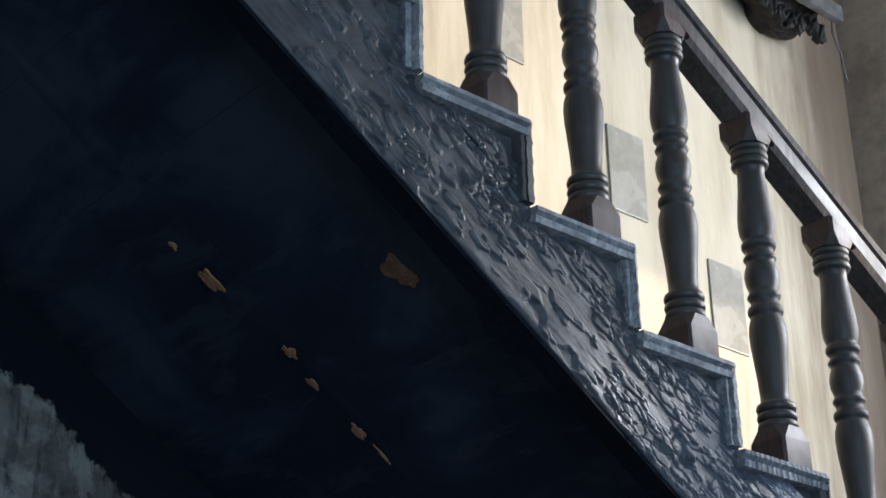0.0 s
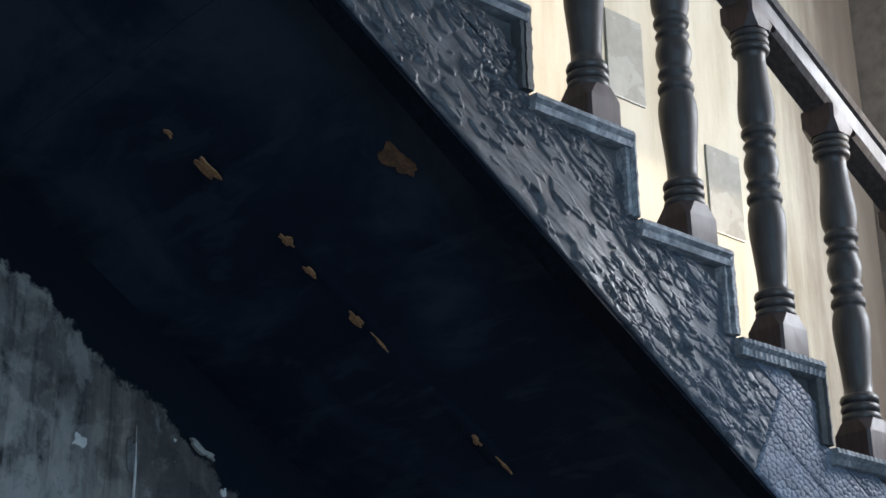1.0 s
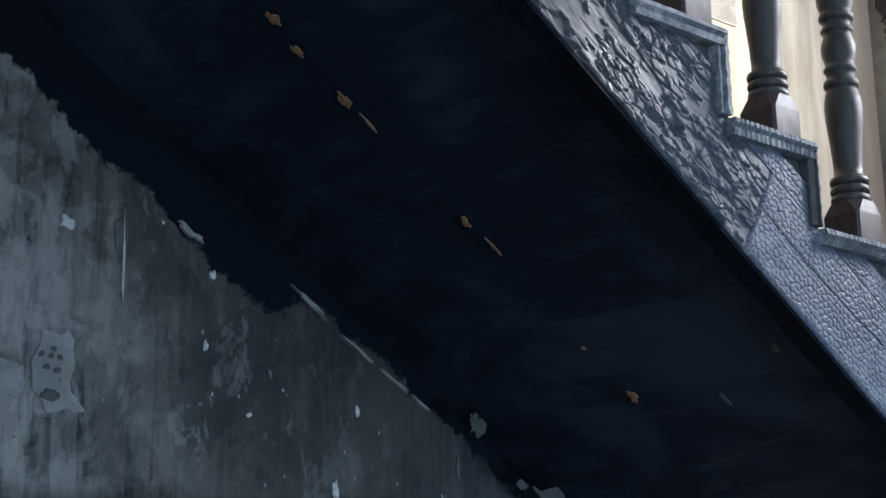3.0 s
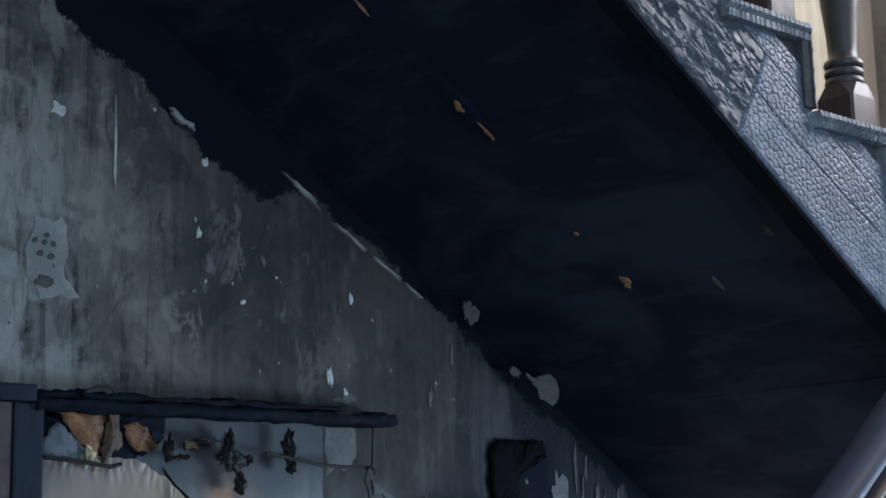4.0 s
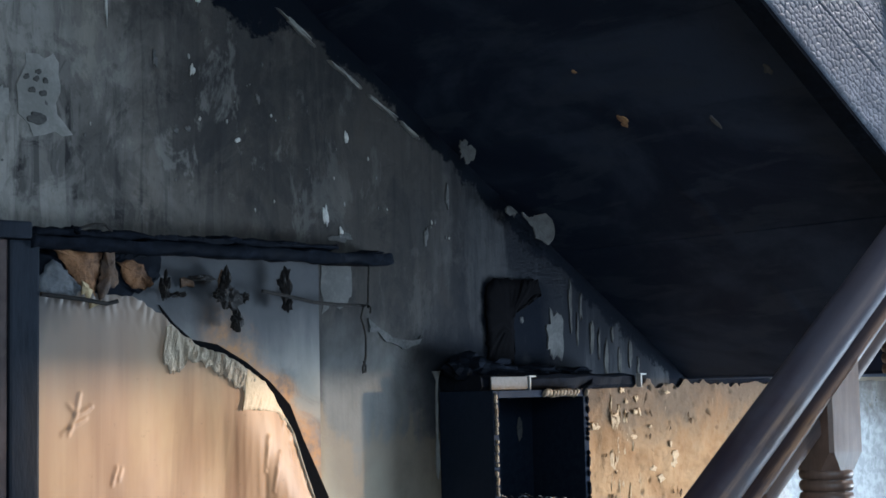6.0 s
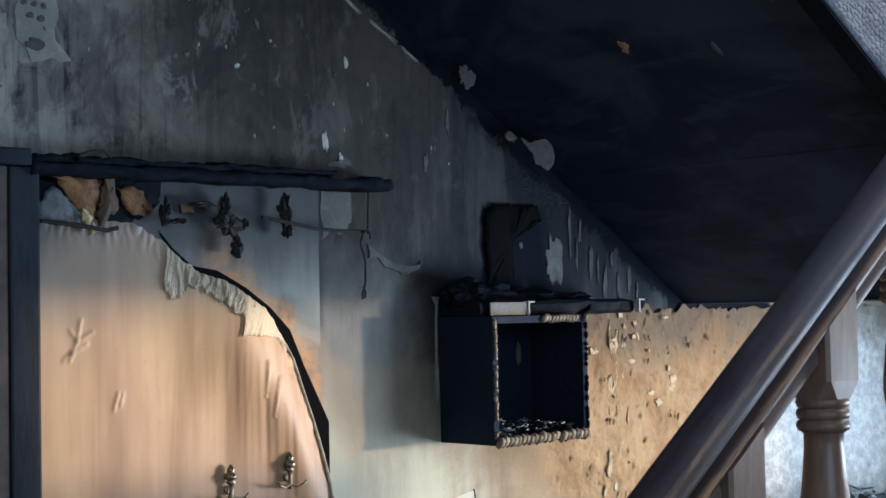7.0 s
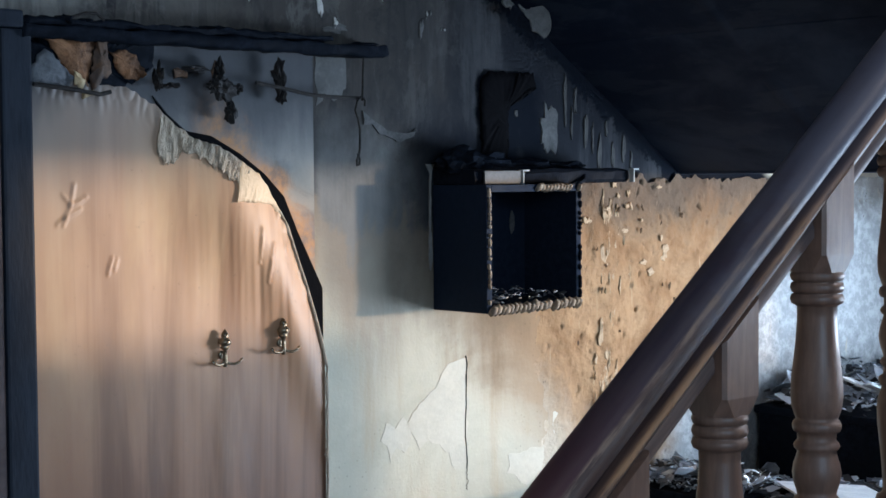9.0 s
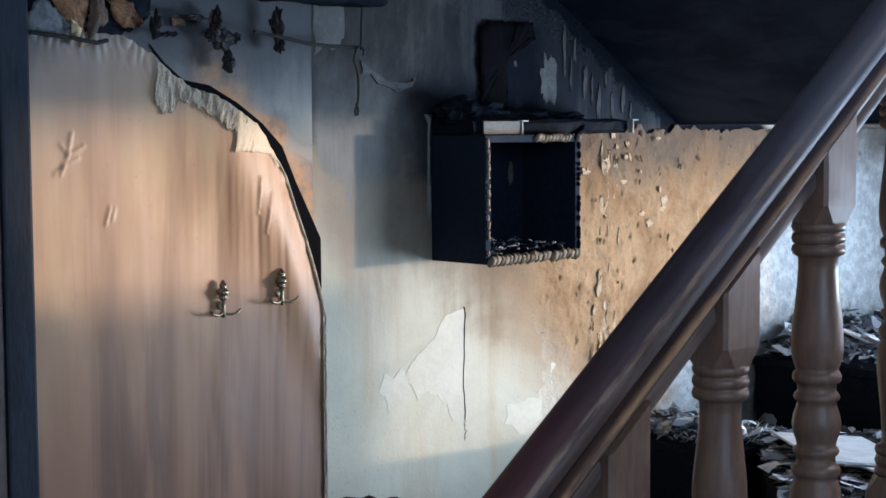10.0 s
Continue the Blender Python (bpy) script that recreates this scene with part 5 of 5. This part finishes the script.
def sheet(points, thick, rag, seed, name, material, label):
    """A plaster patch with a torn rim, from a few corners in x and z."""
    r = random.Random(seed)
    rim = []
    for (xa, za), (xb, zb) in zip(points, points[1:] + points[:1]):
        steps = max(2, int(math.dist((xa, za), (xb, zb)) / 0.018))
        rim += [(xa + (xb - xa) * k / steps + r.gauss(0, rag), za + (zb - za) * k / steps + r.gauss(0, rag)) for k in range(steps)]
    return part(name, prism(rim, WALL_Y - thick, WALL_Y - 0.0004), material, plaster, label)


sheet([(2.622, 1.145), (2.70, 1.205), (2.76, 1.262), (2.806, 1.272), (2.807, 0.988), (2.764, 0.986), (2.735, 1.045), (2.68, 1.075), (2.64, 1.05), (2.622, 1.10)], 0.0011, 0.005, 1, "bare_patch", M_PEEL, "pale bare plaster patch")
sheet([(2.530, 1.135), (2.565, 1.120), (2.600, 1.145), (2.625, 1.10), (2.600, 1.05), (2.575, 1.065), (2.556, 1.034), (2.535, 1.09)], 0.0011, 0.004, 2, "bare_patch", M_PEEL, "pale bare plaster patch")
sheet([(2.957, 0.995), (3.02, 1.005), (3.096, 1.015), (3.11, 0.96), (3.031, 0.925), (2.965, 0.95)], 0.0011, 0.006, 3, "bare_patch", M_PEEL, "pale bare plaster patch")
sheet([(3.128, 1.118), (3.150, 1.100), (3.140, 1.060), (3.150, 1.02), (3.125, 1.05)], 0.0011, 0.003, 6, "bare_patch", M_PEEL, "pale bare plaster patch")
# a plaster skin torn beside the door head, its broken rim paler
sheet([(2.332, 2.016), (2.424, 2.018), (2.422, 1.945), (2.41, 1.925), (2.39, 1.915), (2.36, 1.93), (2.335, 1.90)], 0.0012, 0.003, 4, "bare_patch", M_HANDLE, "smoked bare plaster patch")
sheet([(2.470, 1.882), (2.505, 1.866), (2.55, 1.850), (2.592, 1.833), (2.65, 1.848), (2.645, 1.838), (2.595, 1.812), (2.57, 1.826), (2.52, 1.838), (2.48, 1.862)], 0.0045, 0.004, 8, "torn_rim", M_FLAKE_GREY, "pale broken rim of plaster")
# ash-grey patch freckled with blisters
sheet([(1.575, 2.424), (1.610, 2.418), (1.640, 2.434), (1.652, 2.370), (1.650, 2.307), (1.678, 2.262), (1.640, 2.266), (1.591, 2.245), (1.566, 2.29), (1.552, 2.300), (1.558, 2.36)], 0.002, 0.004, 9, "ash_patch", M_PATCH, "ash-grey patch of plaster")
sheet([(1.480, 2.36), (1.536, 2.35), (1.540, 2.30), (1.52, 2.28), (1.48, 2.29)], 0.002, 0.004, 10, "ash_patch", M_PATCH, "ash-grey patch of plaster")
for k, (x, z, w, h) in enumerate(((1.574, 2.376, 0.016, 0.013), (1.600, 2.389, 0.016, 0.014), (1.596, 2.374, 0.014, 0.014), (1.617, 2.372, 0.015, 0.016), (1.586, 2.350, 0.020, 0.014), (1.611, 2.345, 0.018, 0.016), (1.599, 2.294, 0.060, 0.030))):
    part("blister_spot", flake(w, h, 0.002, random.Random(k + 300), 12, 0.3), M_SPOT, plaster, at=pose(x, WALL_Y - 0.0019, z))
sheet([(2.676, 1.765), (2.702, 1.767), (2.692, 1.745), (2.690, 1.60), (2.694, 1.52), (2.688, 1.495), (2.682, 1.52), (2.684, 1.60), (2.686, 1.74)], 0.004, 0.0010, 5, "paint_run", M_PATCH, "pale run of plaster beside the box")
rc = random.Random(8)
for x0, z0, z1, w in ((2.806, 1.275, 0.985, 0.0016), (2.808, 0.985, 0.93, 0.0007)):
    pts = [(x0 + rc.gauss(0, 0.0024), WALL_Y - 0.0012, z0 + (z1 - z0) * k / 14) for k in range(15)]
    part("crack", tube(pts, w, 5), M_CHAR_DARK, plaster, "thin dark crack")


def spalled_face():
    """Rough render with pits and torn upper rim."""
    bm = bmesh.new()
    nx, nz = 340, 260
    x0, x1 = 3.00, RIGHT_X - 0.002
    cols = []
    for i in range(nx + 1):
        u = i / nx
        x = x0 + (x1 - x0) * u ** 1.25
        top = 1.722 + 0.030 * noise.fractal(Vector((x * 16, 0, 4)), 1.0, 2.0, 4) * (1 if x < 3.9 else 0.2)
        col = []
        for j in range(nz + 1):
            z = 0.3 + (top - 0.3) * (j / nz) ** 0.8
            p = Vector((x, 0, z))
            pit = max(0.0, noise.noise(Vector((x * 34, 2, z * 19)) + 1.3 * noise.noise_vector(Vector((x * 11, 0, z * 11)))) - 0.62) * 0.30
            pit += max(0.0, noise.noise(Vector((x * 80, 5, z * 38))) - 0.56) * 0.09
            h = 0.010 + 0.009 * noise.fractal(p * 7, 0.75, 2.1, 7) - pit
            fade = min(1.0, max(0.0, (x - 3.045 - 0.05 * noise.fractal(Vector((z * 5, 3, 1)), 1.0, 2.0, 4)) / 0.16))
            y = WALL_Y - max(-0.002, h * fade - 0.002 * (1 - fade)) if fade > 0.01 else WALL_Y + 0.004
            col.append(bm.verts.new((x, y, z)))
        cols.append(col)
    for a, b in zip(cols, cols[1:]):
        for j in range(nz):
            if min(v.co.y for v in (a[j], b[j], b[j + 1], a[j + 1])) < WALL_Y:
                bm.faces.new((a[j], b[j], b[j + 1], a[j + 1]))
    return bm


part("spalled_render", spalled_face(), M_SPALL, plaster, "sandy pitted render where plaster burst off", smooth=True)

rr = random.Random(31)
M_PIT = plain("dark_hole_in_render", (0.030, 0.020, 0.013), (0.085, 0.055, 0.034), 40, 0.95, spec=0.1)
M_REST = plain("plaster_remnant", (0.30, 0.210, 0.125), (0.47, 0.36, 0.245), 20, 0.9, bump=0.5)
for k in range(64):
    z = rr.uniform(1.10, 1.68)
    x = 3.335 + 0.06 * (z - 1.3) + rr.gauss(0, 0.022)
    part("flake", flake(rr.uniform(0.004, 0.016), rr.uniform(0.015, 0.085), 0.003, rr, 9, 0.8), M_REST, plaster, at=pose(x, WALL_Y - 0.011, z))
for k in range(16):
    x, z = rr.uniform(3.12, 3.62), rr.uniform(1.44, 1.71)
    part("flake", flake(rr.uniform(0.010, 0.035), rr.uniform(0.010, 0.030), 0.004, rr, 9, 0.6), M_REST, plaster, at=pose(x, WALL_Y - 0.011, z))

for k in range(22):
    z = rr.uniform(1.12, 1.68)
    x = rr.uniform(3.10, 3.70)
    part("pit", flake(rr.uniform(0.005, 0.012), rr.uniform(0.008, 0.024), 0.0015, rr, 8, 0.8), M_PIT, plaster, at=pose(x, WALL_Y - 0.0165, z, 0, rr.uniform(-30, 30), 0))

# ---- bare wood showing through the soot under the flight ----
chips = [(1.735, 2.481, 0.056, 0.034), (1.809, 2.497, 0.046, 0.020), (1.925, 2.493, 0.058, 0.030), (2.246, 2.483, 0.050, 0.024), (2.312, 2.472, 0.070, 0.014), (1.553, 2.508, 0.080, 0.036),
         (1.472, 2.520, 0.030, 0.018), (2.755, 2.478, 0.044, 0.030), (2.602, 2.488, 0.016, 0.014), (1.985, 2.490, 0.060, 0.010)]
CA, SA = math.cos(ANGLE), math.sin(ANGLE)


def under_flight(x, y, drop):
    """A frame on the soffit: x down the slope, -y out of the boards."""
    m = Matrix(((CA, SA, 0, x - SA * drop), (0, 0, 1, y), (-SA, CA, 0, low_edge(x) - CA * drop), (0, 0, 0, 1)))
    return m


for k, (x, y, w, h) in enumerate(chips):
    part("bare_chip", flake(w, h, 0.002, random.Random(k + 60), 14, 0.45), M_CHIP, upper, "patch of bare brown wood", at=under_flight(x, y, -0.0195))
part("bare_chip", flake(0.095, 0.085, 0.002, random.Random(90), 15, 0.4), M_SCORCH, upper, "patch of bare brown wood", at=under_flight(1.704, 2.085, -0.0232))
for x, y, w, h, seed in ((2.697, 2.033, 0.034, 0.024, 91), (2.801, 2.254, 0.060, 0.013, 92)):
    part("ash_fleck", flake(w, h, 0.002, random.Random(seed), 9, 0.35), M_FLAKE_GREY, upper, "fleck of grey ash", at=under_flight(x, y, -0.0232))
# flakes of paint that hang from the corner of soffit and wall
for x, y, z, w, h, k in ((2.958, 2.970, 2.145, 0.150, 0.100, 93), (2.90, 2.985, 2.165, 0.05, 0.03, 94), (2.735, 2.985, 2.315, 0.07, 0.085, 95)):
    part("hanging_flake", flake(w, h, 0.003, random.Random(k), 17, 0.95), M_SPOT, upper, "grey flake hanging under the flight", at=pose(x, y, z, 0, 25, 0))

# ---- grey sheets hung up the stairs ----
for x, z in ((2.925, 4.62), (3.462, 4.235), (3.92, 3.885)):
    ob = thing("wall_picture", "plain grey glossy picture sheet hung on the cream stair wall", "picture", "pictures up the stairs", at=pose(x, WALL_Y - 0.001, z))
    part("sheet", box((-0.085, -0.008, -0.155), (0.085, 0, 0.155), 0.002), M_GREYPANEL, ob)

# ---- melted lamp high on the wall ----
lamp = thing("melted_wall_lamp", "melted black wall lamp with a loose wire", "lamp", at=pose(4.27, WALL_Y, 5.20))
part("housing", lump((0.38, 0.34, 0.42), 71, 0.22, 4), M_PLASTIC, lamp, at=pose(0, -0.12, 0.10))
for k in range(9):
    part("drip", lump((0.035, 0.05, 0.09), 80 + k, 0.5), M_PLASTIC, lamp, at=pose(-0.16 + 0.04 * k, -0.16, -0.06 - 0.02 * (k % 3)))
part("grey_plate", box((-0.13, -0.30, -0.13), (0.12, -0.27, -0.06), 0.004), M_FLAKE_GREY, lamp, "smoked grey plate")
part("loose_wire", tube([(0.16, -0.18, 0.10), (0.20, -0.20, 0.0), (0.19, -0.20, -0.10), (0.24, -0.19, -0.16), (0.29, -0.17, -0.26), (0.30, -0.17, -0.25)], 0.004), M_FLAKE_GREY, lamp, "pale loose wire")

# ---- burnt furniture under the landing ----
def burnt_chest(name, label, category, size, at, drawers=0, edge=M_CHAR_DARK):
    ob = thing(name, label, category, at=at)
    w, d, h = size
    part("top", box((-w / 2 - 0.01, -d / 2 - 0.01, h - 0.025), (w / 2 + 0.01, d / 2, h), 0.004), edge, ob)
    part("side", box((-w / 2, -d / 2, 0), (-w / 2 + 0.018, d / 2 - 0.01, h - 0.026), 0.002), M_CHAR_DARK, ob)
    part("side", box((w / 2 - 0.018, -d / 2, 0), (w / 2, d / 2 - 0.01, h - 0.026), 0.002), M_CHAR_DARK, ob)
    part("back", box((-w / 2 + 0.019, d / 2 - 0.02, 0), (w / 2 - 0.019, d / 2 - 0.01, h - 0.026)), M_CHAR_DARK, ob)
    for k in range(drawers):
        z0, z1 = 0.06 + (h - 0.10) * k / drawers, 0.06 + (h - 0.10) * (k + 1) / drawers
        f = part("drawer_front", box((-w / 2 + 0.022, -d / 2 + 0.001, z0 + 0.004), (w / 2 - 0.022, -d / 2 + 0.02, z1 - 0.004), 0.003), M_CHAR_DARK, ob)
        part("handle", tube([(-0.04, -d / 2 - 0.002, (z0 + z1) / 2), (-0.03, -d / 2 - 0.02, (z0 + z1) / 2), (0.03, -d / 2 - 0.02, (z0 + z1) / 2), (0.04, -d / 2 - 0.002, (z0 + z1) / 2)], 0.004), M_METAL, f, "steel handle")
    return ob


burnt_chest("burnt_cabinet", "small black burnt cabinet against the sooty wall, heaped with ash", "cabinet", (0.30, 0.36, 0.87), pose(3.555, 2.86, 0), 3)
burnt_chest("burnt_dresser", "tall black burnt dresser standing in the corner, covered in debris", "dresser", (0.78, 0.46, 1.03), pose(4.40, 2.81, 0), 0)
table = burnt_chest("burnt_sideboard", "burnt sideboard standing askew under the landing with ash on top", "sideboard", (0.95, 0.55, 0.835), pose(3.60, 2.36, 0, 0, 0, 43), 0)
part("white_edge", box((-0.002, -0.004, 0.3), (0.004, 0.002, 0.92)), M_METAL, bpy.data.objects["burnt_dresser"], "pale metal corner strip", at=pose(-0.39, -0.235, 0))
for name, n, s, area, seed, fl in (("ash_debris", 620, 0.038, (3.41, 3.70, 2.70, 3.03, 0.87, 0.05), 8, 0.7), ("ash_debris", 1100, 0.048, (4.02, 4.78, 2.58, 3.03, 1.03, 0.10), 9, 0.8), ):
    tagged(part(name, shards(n, s, area, seed, fl), M_DEBRIS), "heap of burnt paper and plaster crumbs", "debris", kind="stuff")
heap = part("ash_debris", shards(2600, 0.050, (-0.47, 0.47, -0.27, 0.27, 0.835, 0.030), 10, 0.4), M_DEBRIS, at=pose(3.60, 2.36, 0, 0, 0, 43))
tagged(heap, "layer of burnt paper and plaster crumbs", "debris", kind="stuff")
for k, (x, y, z, w, d, a, tilt) in enumerate(((3.58, 2.44, 0.885, 0.46, 0.25, 50, 4), (3.50, 2.24, 0.875, 0.22, 0.16, 60, 5), (3.47, 2.36, 0.875, 0.15, 0.11, 70, 9), (3.72, 2.58, 0.875, 0.14, 0.10, 15, 8), (4.15, 2.75, 1.10, 0.15, 0.11, 10, 18), (4.12, 2.68, 1.09, 0.10, 0.09, 50, 25), (4.40, 2.70, 1.13, 0.16, 0.12, -20, 20))):
    sheet_ob = part("scorched_sheet", box((-w / 2, -d / 2, 0), (w / 2, d / 2, 0.006), 0.001), M_PAPER, at=pose(x, y, z, tilt, tilt * 0.5, a))
    tagged(sheet_ob, "scorched pale sheet lying on the debris", "sheet", "scorched sheets")


# ---- burnt stool by the wall ----
stool = thing("burnt_stool", "small charred stool with a lump of burnt cloth on its seat", "stool", at=pose(2.36, 2.82, 0))
part("seat", box((-0.15, -0.15, 0.78), (0.15, 0.15, 0.81), 0.006), M_CHAR_DARK, stool)
for sx in (-1, 1):
    for sy in (-1, 1):
        part("leg", tube([(sx * 0.15, sy * 0.15, 0.0), (sx * 0.12, sy * 0.12, 0.785)], 0.016, 10), M_CHAR_DARK, stool)
part("burnt_cloth", lump((0.26, 0.20, 0.10), 55, 0.6, 4), M_CHAR_DARK, stool, "lump of burnt cloth", at=pose(0, 0, 0.835))
